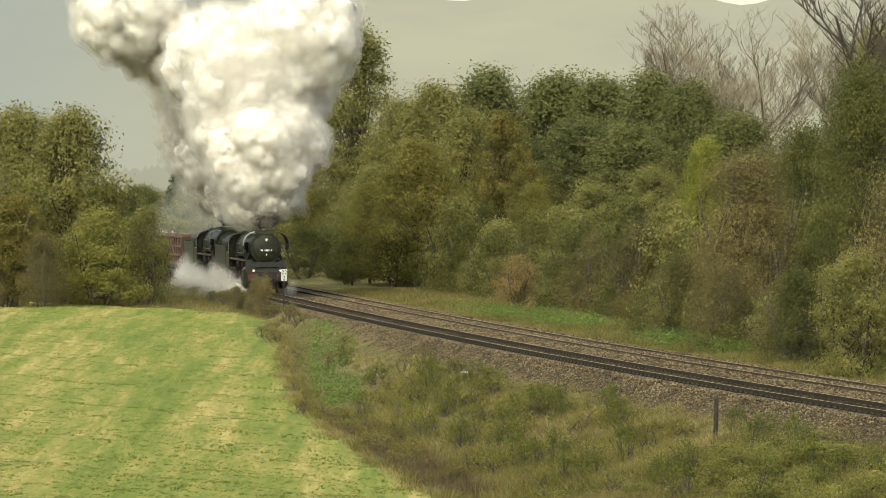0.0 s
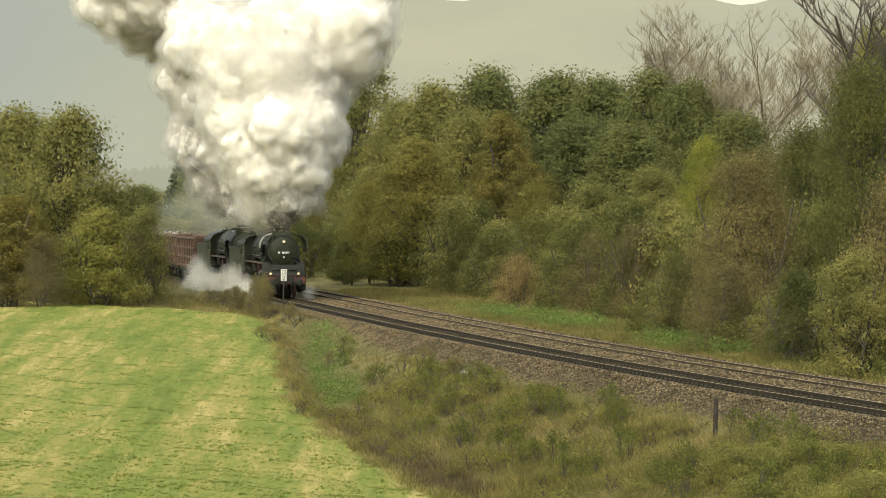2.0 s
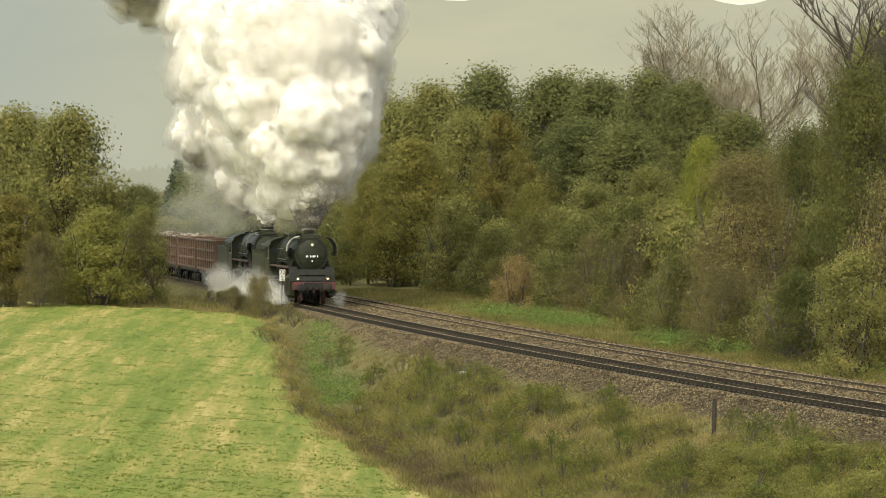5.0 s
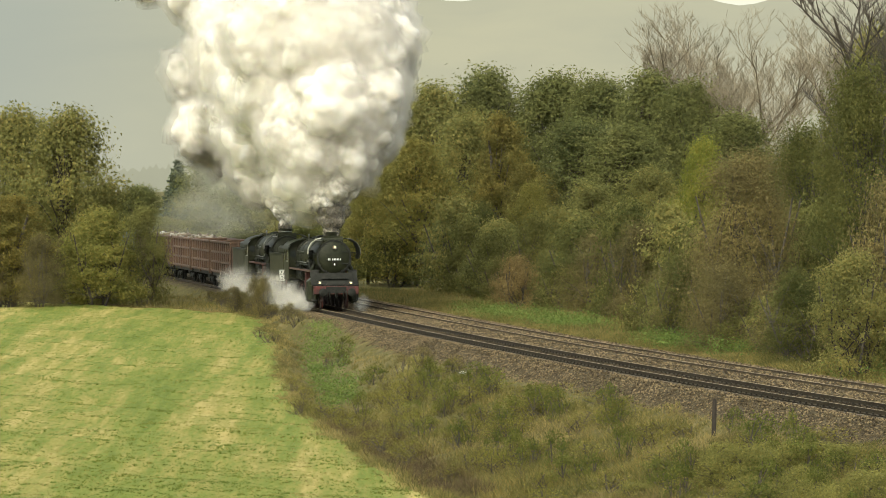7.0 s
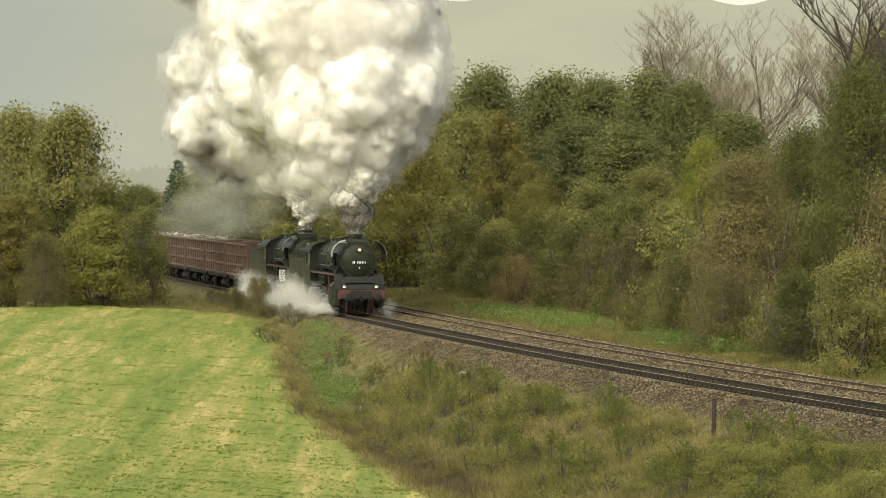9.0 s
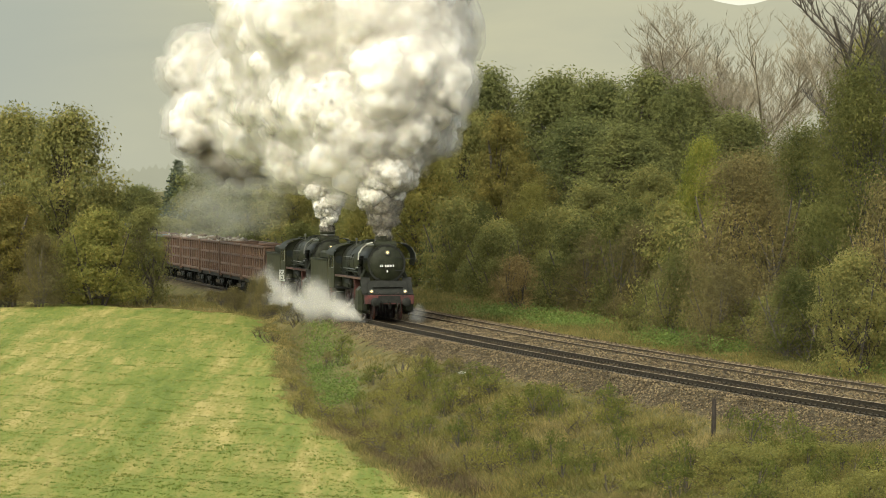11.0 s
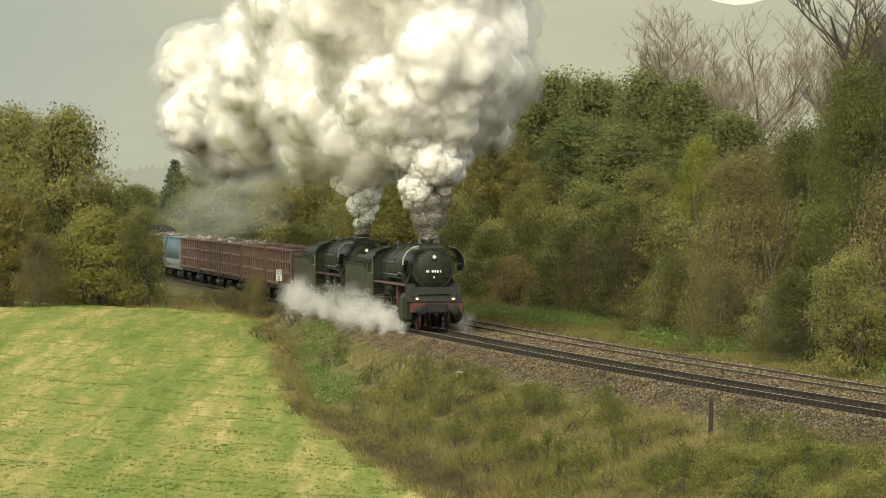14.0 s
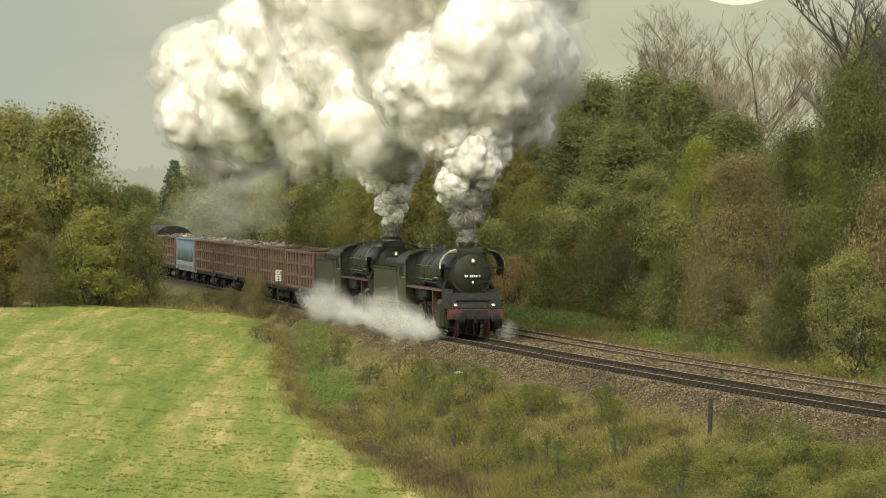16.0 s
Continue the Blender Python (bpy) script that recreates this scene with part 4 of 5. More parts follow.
def locomotive(lag, label, second=False):
    root = tagged(new("steam_locomotive"), label, "locomotive", "locomotives of the double-headed train")
    MOVES.append((root, [(t, train_pose(u_of(t) + lag)) for t in TIMES]))
    up = lambda z: Matrix.Translation((0, 0, z))
    ZB = 3.14
    # frame and front
    f = Shape()
    for y in (-.52, .52):
        f.box(-10.9, 2.1, y - .05, y + .05, .78, 1.55, .01)
    for x in (-10.5, -7.2, -5.5, -3.8, -2.1, -.2, 1.0):
        f.box(x - .04, x + .04, -.5, .5, .85, 1.5, .01)
    part("frame", f, M_WHEEL, root, "grimy red plate frame")
    bb = Shape().box(2.1, 2.22, -1.38, 1.38, .92, 1.42, .02)
    beam = part("buffer_beam", bb, M_RED, root, "grimy red buffer beam")
    part("beam_plate", Shape().box(2.21, 2.25, -.62, .62, .98, 1.38, .012), M_GREASE, beam)
    part("coupling_hook", Shape().tube([(2.2, 0, 1.05), (2.5, 0, 1.05), (2.62, 0, .98), (2.58, 0, .86)], .05, .035, 8).tube([(2.3, -.06, 1.0), (2.42, -.05, .75), (2.36, 0, .62), (2.42, .05, .75), (2.3, .06, 1.0)], .03, .03, 6), M_GREASE, beam)
    for y in (-.42, .42, -.6, .6):
        part("brake_hose", Shape().tube([(2.25, y, 1.1), (2.4, y, 1.05), (2.42, y, .8), (2.36, y * .95, .62)], .03, .03, 6), M_GREASE, beam)
    buffers(root, 2.22, 1)
    part("front_platform", Shape().box(1.2, 2.2, -1.4, 1.4, 1.44, 1.49, .01), M_GREASE, root)
    ap = Shape()
    ap.add([(1.95, -1.1, 1.5), (1.95, 1.1, 1.5), (1.25, 1.1, 2.2), (1.25, -1.1, 2.2), (1.9, -1.1, 1.47), (1.9, 1.1, 1.47), (1.2, 1.1, 2.17), (1.2, -1.1, 2.17)],
           [(0, 1, 2, 3), (7, 6, 5, 4), (0, 4, 5, 1), (1, 5, 6, 2), (2, 6, 7, 3), (3, 7, 4, 0)])
    part("front_apron", ap, M_GREASE, root, "sloping black plate below the smokebox")
    part("apron_step", Shape().box(1.55, 1.75, -.85, .85, 1.83, 1.87, .008), M_GREASE, root)
    part("smokebox_saddle", Shape().box(-.75, 1.1, -.7, .7, 1.45, 2.35, .05), M_BLACK, root)
    for y in (-.94, .94):
        lamp(root, 1.85, y, 1.60, .14)
    # smokebox and boiler
    sb = Shape().lathe(((-1.0, 1.06), (-.98, 1.08), (1.16, 1.08), (1.22, 1.065), (1.22, .9)), 40, up(ZB))
    smoke = part("smokebox", sb, M_BLACK, root, smooth=True)
    door = part("smokebox_door", Shape().lathe(((1.2, .95), (1.24, .95), (1.30, .88), (1.38, .68), (1.43, .44), (1.46, .15), (1.465, .02)), 40, up(ZB)), M_BLACK, root, "domed black smokebox door", smooth=True)
    part("door_ring", Shape().lathe(((1.2, 1.06), (1.25, 1.06), (1.25, .96), (1.2, .96)), 40, up(ZB), caps=False), M_GREASE, door, smooth=True)
    part("hinge_strap", Shape().box(1.30, 1.40, -.12, .82, ZB + .30, ZB + .37, .01).box(1.30, 1.40, -.12, .82, ZB - .42, ZB - .35, .01), M_GREASE, door)
    part("handwheel", Shape().lathe(((1.46, .13), (1.50, .13), (1.50, .10), (1.46, .10)), 16, up(ZB - .34), caps=False).tube([(1.40, 0, ZB - .34), (1.53, 0, ZB - .34)], .025), M_GREASE, door)
    for k in range(12):
        a = 2 * math.pi * k / 12
        part("door_clamp", Shape().box(1.22, 1.30, -.04, .04, .90, 1.04, .01, up(ZB) @ Matrix.Rotation(a, 4, "X")), M_GREASE, door)
    plate = part("number_plate", Shape().box(1.47, 1.50, -.48, .48, ZB - .21, ZB - .03, .01), M_BLACK, door, "black plate with white figures")
    for k, w in enumerate((.13, .13, 0, .13, .13, .13, .13, .05, .11)):
        if w:
            part("plate_bar", Shape().box(1.50, 1.512, -.40 + k * .09, -.40 + k * .09 + w * .42, ZB - .18, ZB - .06, .004), M_PLATE, plate)
    part("badge", Shape().box(1.50, 1.52, -.04, .04, ZB - .48, ZB - .37, .01), M_PLATE, door)
    lamp(root, 1.55, 0, 3.76, .14)
    part("lamp_bracket", Shape().box(1.2, 1.4, -.05, .05, 3.5, 3.6, .01), M_GREASE, root)
    part("chimney", Shape().lathe(((4.05, .52), (4.14, .44), (4.2, .42), (4.5, .42), (4.56, .46), (4.66, .46), (4.68, .42), (4.6, .37), (4.2, .36)), 28, axis="z"), M_BLACK, root, smooth=True)
    if second:
        part("chimney_band", Shape().lathe(((4.44, .42), (4.45, .44), (4.51, .44), (4.52, .42)), 28, axis="z", caps=False), M_IRON, root, smooth=True)
    boil = part("boiler", Shape().lathe(((-9.0, 1.0), (-8.98, 1.02), (-1.02, 1.02), (-1.0, 1.0)), 40, up(ZB)), M_BOILER, root, "dull grey-black sheet-clad boiler", smooth=True)
    for x in (-1.3, -2.9, -4.5, -6.1, -7.7):
        part("boiler_band", Shape().lathe(((x - .03, 1.02), (x - .03, 1.035), (x + .03, 1.035), (x + .03, 1.02)), 40, up(ZB), caps=False), M_BLACK, boil, smooth=True)
    part("firebox", Shape().box(-9.0, -6.6, -1.02, 1.02, 1.6, 3.2, .12), M_BLACK, root)
    for x, r, h, n in ((-2.4, .42, .28, "sand_dome"), (-4.2, .44, .34, "steam_dome"), (-6.0, .40, .28, "sand_dome")):
        part(n, Shape().lathe(((ZB + .8, r * 1.12), (ZB + .95, r), (ZB + .95 + h * .6, r * .96), (ZB + .95 + h * .9, r * .75), (ZB + .95 + h, r * .3)), 24, Matrix.Translation((x, 0, 0)), "z"), M_BLACK, root, smooth=True)
    part("whistle", Shape().lathe(((3.95, .04), (4.3, .04), (4.34, .06), (4.46, .06), (4.48, .02)), 10, Matrix.Translation((-7.4, -.4, 0)), "z"), M_IRON, root, smooth=True)
    part("safety_valve", Shape().lathe(((4.05, .12), (4.3, .1), (4.4, .06)), 12, Matrix.Translation((-7.2, .2, 0)), "z"), M_IRON, root, smooth=True)
    part("turret_pipe", Shape().tube([(-8.6, 0, 4.2), (-6.6, .1, 4.24), (-4.9, 0, 4.28)], .06, .06, 8), M_BLACK, root)
    part("bell_pipe", Shape().tube([(-4.0, -.35, 4.12), (-2.6, -.42, 4.12), (-.9, -.45, 4.14), (.1, -.4, 4.2)], .045, .045, 8), M_IRON, root)
    part("preheater", Shape().lathe(((-.62, .14), (-.6, .24), (.6, .24), (.62, .14)), 18, Matrix.Translation((.75, 0, 4.16)), "y"), M_BLACK, root, smooth=True)
    # pipes and fittings along both sides of the boiler
    for sg in (-1, 1):
        rail = lambda pts, r=.03: Shape().tube([(x, sg * y, z) for x, y, z in pts], r, r, 6)
        part("handrail", rail([(1.1, .98, 3.35), (-1, .99, 3.4), (-8.6, .99, 3.4)], .022), M_IRON, root)
        part("steam_pipe", rail([(.2, .97, 2.9), (.2, 1.2, 2.4), (.15, 1.22, 1.7)], .13), M_BLACK, root)
        part("feed_pipe", rail([(-2.2, .72, 3.72), (-2.2, .98, 3.2), (-2.4, 1.05, 2.45)], .045), M_GREASE, root)
        part("sand_pipe", rail([(-2.5, .6, 3.85), (-2.6, .99, 3.1), (-2.9, 1.0, 2.4), (-3.0, .8, .9)], .028), M_GREASE, root)
        part("sand_pipe", rail([(-6.1, .6, 3.8), (-6.2, .99, 3.1), (-6.3, 1.0, 2.4), (-6.4, .8, .9)], .028), M_GREASE, root)
        part("lubricator_pipe", rail([(-8.4, 1.0, 2.75), (-4.0, 1.0, 2.72), (-3.2, 1.04, 2.85), (-1.2, 1.04, 2.80)], .04), M_IRON if sg < 0 else M_GREASE, root)
        part("blowdown_pipe", rail([(-8.2, .99, 3.25), (-5.2, .99, 3.28), (-4.9, .98, 3.5), (-4.5, .7, 3.82)], .035), M_GREASE, root)
        if sg < 0:
            part("air_pump", Shape().lathe(((2.42, .2), (2.9, .2), (2.95, .1), (3.02, .1), (3.07, .22), (3.5, .22), (3.55, .12)), 18, Matrix.Translation((-.75, -1.1, 0)), "z"), M_GREASE, root, smooth=True)
        else:
            part("feed_pump", Shape().lathe(((2.42, .22), (3.0, .22), (3.05, .1), (3.1, .22), (3.4, .22)), 18, Matrix.Translation((-.75, 1.1, 0)), "z"), M_GREASE, root, smooth=True)
        part("check_valve", Shape().lathe(((2.95, .06), (3.0, .11), (3.3, .11), (3.38, .05)), 12, Matrix.Translation((-2.2, sg * 1.1, 0)), "z"), M_IRON, root, smooth=True)
        part("injector_pipe", rail([(-8.8, 1.06, 2.5), (-6.8, 1.08, 2.48), (-6.4, 1.08, 2.62), (-2.4, 1.08, 2.58)], .05), M_BLACK, root)
        part("rod_gear", rail([(-8.9, 1.1, 2.75), (-5.6, 1.12, 2.5)], .025), M_GREASE, root)
        part("washout_plug", Shape().lathe(((0, .07), (.06, .06)), 10, Matrix.Translation((-5.4, sg * .98, 3.3)), "y").lathe(((0, .07), (.06, .06)), 10, Matrix.Translation((-7.0, sg * .98, 3.3)), "y"), M_IRON, root)
        part("air_tank", Shape().lathe(((-5.6, .1), (-5.55, .2), (-4.0, .2), (-3.95, .1)), 16, Matrix.Translation((0, sg * 1.15, 2.05))), M_GREASE, root, smooth=True)
        # running board with its painted edge, and the step down to the front platform
        rb = part("running_board", Shape().box(-8.9, .95, min(sg * .85, sg * 1.42), max(sg * .85, sg * 1.42), 2.32, 2.36, .008), M_GREASE, root)
        part("board_edge", Shape().box(-8.9, .97, min(sg * 1.41, sg * 1.45), max(sg * 1.41, sg * 1.45), 2.25, 2.37, .008), M_RED if second else M_REDEDGE, rb, "red-painted edge strip")
        st = Shape().add([(.95, sg * .9, 2.36), (.95, sg * 1.42, 2.36), (1.5, sg * 1.42, 1.5), (1.5, sg * .9, 1.5), (.91, sg * .9, 2.33), (.91, sg * 1.42, 2.33), (1.46, sg * 1.42, 1.47), (1.46, sg * .9, 1.47)],
                         [(0, 1, 2, 3), (7, 6, 5, 4), (0, 4, 5, 1), (1, 5, 6, 2), (2, 6, 7, 3), (3, 7, 4, 0)])
        part("step_plate", st, M_GREASE, rb)
        # cylinder block with valve chest
        m = Matrix.Translation((0, sg * 1.14, .98))
        cy = part("cylinder", Shape().lathe(((-.55, .30), (-.5, .42), (.62, .42), (.68, .36), (.72, .16), (.95, .07)), 24, m), M_BLACK, root, smooth=True)
        part("valve_chest", Shape().lathe(((-.75, .12), (-.6, .27), (.75, .27), (.82, .2), (1.0, .06)), 20, Matrix.Translation((0, sg * 1.14, 1.62))), M_BLACK, cy, smooth=True)
        part("cylinder_cladding", Shape().box(-.3, 1.15, min(sg * .9, sg * 1.55), max(sg * .9, sg * 1.55), .38, 1.85, .2), M_BLACK, cy)
        part("drain_pipe", rail([(.5, 1.3, .6), (.9, 1.32, .42), (1.3, 1.2, .32)], .03), M_IRON, cy)
        part("slide_bar", Shape().box(-2.2, -.5, min(sg * 1.08, sg * 1.2), max(sg * 1.08, sg * 1.2), 1.18, 1.24, .01), M_IRON, root)
        part("link_bracket", Shape().box(-2.5, -2.3, min(sg * .95, sg * 1.3), max(sg * .95, sg * 1.3), 1.0, 2.3, .03), M_RED, root, "red valve gear bracket")
        part("guard_iron", Shape().tube([(1.7, sg * .76, 1.0), (1.75, sg * .76, .5), (1.6, sg * .76, .12)], .05, .045, 6), M_RED, root, "red rail guard")
        part("front_step", Shape().box(1.75, 1.95, min(sg * 1.1, sg * 1.38), max(sg * 1.1, sg * 1.38), .52, .55, .008).box(1.83, 1.87, min(sg * 1.32, sg * 1.36), max(sg * 1.32, sg * 1.36), .52, .95, .008), M_GREASE, root)
        # curved smoke deflector beside the smokebox
        d = Shape()
        prof = [(1.56, 3.05), (1.62, 3.35), (1.58, 3.7), (1.40, 4.02), (1.12, 4.22), (.8, 4.30)]
        xs = (-.4, -.25, 1.2, 1.4)
        for off in (0, .03):
            for x, cut in zip(xs, (.14, 0, 0, .14)):
                for i, (y, z) in enumerate(prof):
                    c = cut * (1 if i in (0, len(prof) - 1) else 0)
                    d.v.append((x, sg * (y - off), z + (c if i == 0 else -c * .3)))
        n = len(prof)
        for o in (0, 4 * n):
            for i in range(3):
                for k in range(n - 1):
                    a = o + i * n + k
                    d.f.append((a, a + 1, a + n + 1, a + n))
        for i in range(3):
            for k in (0, n - 1):
                a = i * n + k
                d.f.append((a, a + n, a + 5 * n, a + 4 * n))
        for k in range(n - 1):
            for i in (0, 3):
                a = i * n + k
                d.f.append((a, a + 1, a + 4 * n + 1, a + 4 * n))
        defl = part("smoke_deflector", d, M_BLACK, root, smooth=True)
        # pale tube along the front edge paints the sky's reflection on the sheet
        part("deflector_edge", rail([(1.4, y, z) for y, z in prof[1:]], .022 if sg > 0 else .05), M_EDGE if sg < 0 and not second else M_DEFLECT, defl, "deflector edge with the sky's pale sheen painted on")
        part("deflector_stay", rail([(1.15, .9, 3.4), (1.15, 1.55, 3.4)], .025), M_GREASE, defl)
        part("deflector_stay", rail([(.35, .9, 3.4), (.35, 1.55, 3.4)], .025), M_GREASE, defl)
        # wheels and rods
        roller(root, "leading_wheel", .95, sg * .75, .425, 9, M_WHEEL, lag, sg)
        for k in range(5):
            roller(root, "driving_wheel", -1.5 - 1.7 * k, sg * .75, .70, 14, M_WHEEL, lag, sg)
        ph = 0 if sg < 0 else math.pi / 2
        crank = [(t, (u_of(0) - u_of(t)) / .7 + ph) for t in WHEEL_TIMES]
        rod = part("coupling_rod", Shape().box(-8.4, -1.4, -.03, .03, -.06, .06, .01), M_IRON, root)
        for k in range(5):
            part("rod_bearing", Shape().lathe(((-.06, .12), (.06, .12)), 14, Matrix.Translation((-1.5 - 1.7 * k, 0, 0)), "y"), M_IRON, rod, smooth=True)
        MOVES.append((rod, [(t, pose(.33 * math.cos(a), sg * .93, .7 - .33 * math.sin(a))) for t, a in crank]))
        con = part("connecting_rod", Shape().box(0, 3.5, -.035, .035, -.07, .07, .012), M_IRON, root)
        rows = []
        for t, a in crank:
            px, pz = -4.9 + .33 * math.cos(a), .7 - .33 * math.sin(a)
            lift = math.asin((1.0 - pz) / 3.5)
            rows.append((t, Matrix.Translation((px, sg * 1.03, pz)) @ Matrix.Rotation(-lift, 4, "Y")))
        MOVES.append((con, rows))
        # cab
        lo, hi = (min(sg * 1.46, sg * 1.50), max(sg * 1.46, sg * 1.50))
        side = Shape().box(-11.2, -8.9, lo, hi, 1.55, 2.75, .01).box(-11.2, -10.9, lo, hi, 2.75, 3.5, .01).box(-9.15, -8.9, lo, hi, 2.75, 3.5, .01).box(-10.1, -9.95, lo, hi, 2.75, 3.5, .01).box(-11.2, -8.9, lo, hi, 3.4, 3.52, .01)
        cs = part("cab_side", side, M_TENDER, root, "dull grey-black cab side sheet")
        part("cab_window", Shape().box(-9.95, -9.15, sg * 1.475 - .006, sg * 1.475 + .006, 2.75, 3.4, 0), M_GLASS, cs)
        part("window_frame", Shape().box(-9.98, -9.12, sg * 1.505 - .012, sg * 1.505 + .012, 2.70, 2.76, .004).box(-9.14, -9.08, sg * 1.505 - .012, sg * 1.505 + .012, 2.70, 3.45, .004), M_IRON, cs)
        part("cab_steps", Shape().box(-11.1, -10.6, sg * 1.35 - .15, sg * 1.35 + .15, 1.28, 1.33, .01).box(-11.1, -10.6, sg * 1.35 - .15, sg * 1.35 + .15, .88, .93, .01).box(-11.1, -11.06, sg * 1.4 - .03, sg * 1.4 + .03, .5, 1.6, .01).box(-10.64, -10.6, sg * 1.4 - .03, sg * 1.4 + .03, .5, 1.6, .01), M_RED, root, "red cab steps")
    roof, n = Shape(), 14
    for x in (-11.5, -8.75):
        for o in (0, .04):
            for k in range(n + 1):
                a = math.pi * (k / n)
                roof.v.append((x, 1.56 * math.cos(a), 3.45 + (.72 - o) * math.sin(a) ** .8))
    q = n + 1
    for k in range(n):
        roof.f += [(k, k + 1, 2 * q + k + 1, 2 * q + k), (q + k, 3 * q + k, 3 * q + k + 1, q + k + 1), (k, q + k, q + k + 1, k + 1), (2 * q + k, 2 * q + k + 1, 3 * q + k + 1, 3 * q + k)]
    part("cab_roof", roof, M_BLACK, root, smooth=True)
    cf, pts = Shape(), [(1.46 * math.cos(math.pi * k / n), 3.42 + .7 * math.sin(math.pi * k / n) ** .8) for k in range(n + 1)] + [(-1.46, 1.9), (1.46, 1.9)]
    cf.add([(-8.95, y, z) for y, z in pts] + [(-9.0, y, z) for y, z in pts], [tuple(range(len(pts))), tuple(range(2 * len(pts) - 1, len(pts) - 1, -1))] + [(i, len(pts) + i, len(pts) + (i + 1) % len(pts), (i + 1) % len(pts)) for i in range(len(pts))])
    part("cab_front", cf, M_BLACK, root)
    for y in (-1.2, 1.2):
        part("front_window", Shape().lathe(((-8.945, .22), (-8.93, .22)), 18, Matrix.Translation((0, y, 3.2))), M_GLASS, root)
    part("roof_vent", Shape().box(-10.8, -9.6, -.45, .45, 4.12, 4.24, .03), M_BLACK, root)
    part("cab_floor", Shape().box(-11.4, -8.9, -1.4, 1.4, 1.5, 1.58, .01), M_GREASE, root)
    # tender
    tn = part("tender_body", Shape().box(-19.25, -12.0, -1.45, 1.45, 1.28, 3.15, .10), M_TENDER, root, "plain grey-black tender tank, dusty")
    part("tank_rim", Shape().box(-19.25, -12.0, -1.47, -1.43, 3.08, 3.18, .01).box(-19.25, -12.0, 1.43, 1.47, 3.08, 3.18, .01).box(-19.27, -19.2, -1.45, 1.45, 3.08, 3.18, .01), M_BLACK, tn)
    part("bunker", Shape().box(-17.2, -12.1, -1.15, 1.15, 3.1, 3.62, .12), M_BLACK, root)
    part("filler_hatch", Shape().box(-18.8, -17.9, -.6, .6, 3.14, 3.34, .04), M_BLACK, root)
    part("tender_lamp", Shape().lathe(((-19.3, .1), (-19.4, .13), (-19.42, .1)), 14, Matrix.Translation((0, -1.0, 1.7))), M_BLACK, root)
    part("tender_frame", Shape().box(-19.3, -11.7, -1.0, 1.0, .75, 1.27, .03).box(-19.35, -19.25, -1.38, 1.38, .9, 1.35, .02), M_GREASE, root)
    part("ladder", Shape().box(-19.32, -19.28, -1.1, -1.06, 1.3, 3.15, .005).box(-19.32, -19.28, -.72, -.68, 1.3, 3.15, .005).box(-19.32, -19.28, -1.1, -.7, 1.8, 1.83, .005).box(-19.32, -19.28, -1.1, -.7, 2.3, 2.33, .005).box(-19.32, -19.28, -1.1, -.7, 2.8, 2.83, .005), M_GREASE, root)
    for x in (-12.9, -14.6, -16.7, -18.4):
        for sg in (-1, 1):
            roller(root, "tender_wheel", x, sg * .75, .5, 9, M_GREASE, lag, sg)
            part("axle_box", Shape().box(x - .16, x + .16, sg * 1.0 - .1, sg * 1.0 + .1, .36, .66, .03), M_GREASE, root)
    for sg in (-1, 1):
        for x in (-13.75, -17.55):
            part("bogie_frame", Shape().box(x - 1.25, x + 1.25, sg * 1.0 - .05, sg * 1.0 + .05, .55, .9, .06), M_GREASE, root)
        part("tender_step", Shape().box(-12.4, -12.05, sg * 1.38 - .1, sg * 1.38 + .1, .6, .65, .01).box(-12.24, -12.2, sg * 1.4 - .03, sg * 1.4 + .03, .6, 1.3, .01), M_RED, root)
    buffers(root, -19.35, -1)
    return root


locomotive(0, "black steam locomotive with red frame and lit lamps heading the train")
locomotive(22.75, "second black steam locomotive with red frame and running-board edges", True)

RIB = Shape().box(-.22, .22, -.05, .05, 1.2, 3.36, .02).mesh("rib", M_WAGON)


def bogie(parent, x, name="bogie"):
    b = part(name, Shape().box(x - .3, x + .3, -1.0, 1.0, .5, .74, .04), M_GREASE, parent)
    for sg in (-1, 1):
        s = Shape().box(x - 1.25, x + 1.25, sg * 1.0 - .05, sg * 1.0 + .05, .48, .72, .05).box(x - .35, x + .35, sg * 1.0 - .09, sg * 1.0 + .09, .36, .62, .04)
        for k in (-.9, .9):
            s.box(x + k - .14, x + k + .14, sg * 1.02 - .1, sg * 1.02 + .1, .34, .62, .03)
        part("side_frame", s, M_GREASE, b)
    for k in (-.9, .9):
        for sg in (-1, 1):
            w = ring_plate(-.065, .065, .46, 20, .12, 0, Matrix.Translation((x + k, sg * .75, .46)) @ (Matrix() if sg > 0 else Matrix.Rotation(math.pi, 4, "Z")))
            w.lathe(((-.02, .42), (.02, .42)), 20, Matrix.Translation((x + k, sg * .75, .46)), "y")
            part("wheel", w, M_GREASE, b, smooth=True)


def underframe(root, half, material=M_GREASE):
    u = Shape().box(-half, half, -.12, .12, .78, 1.1, .02)
    for sg in (-1, 1):
        u.box(-half, half, sg * 1.25 - .06, sg * 1.25 + .06, .88, 1.12, .02)
    part("underframe", u, material, root)
    part("brake_gear", Shape().lathe(((-1.2, .18), (-.2, .18)), 14, Matrix.Translation((0, -.6, .7))).box(.2, 1.4, -.9, -.5, .55, .8, .03).tube([(-3.5, -.3, .6), (3.5, -.3, .55)], .03), M_GREASE, root)
    for k in (-1, 1):
        part("headstock", Shape().box(min(k * half, k * (half + .1)), max(k * half, k * (half + .1)), -1.35, 1.35, .85, 1.15, .02), material, root)
        buffers(root, k * (half + .08), k)
        bogie(root, k * (half - 2.1))


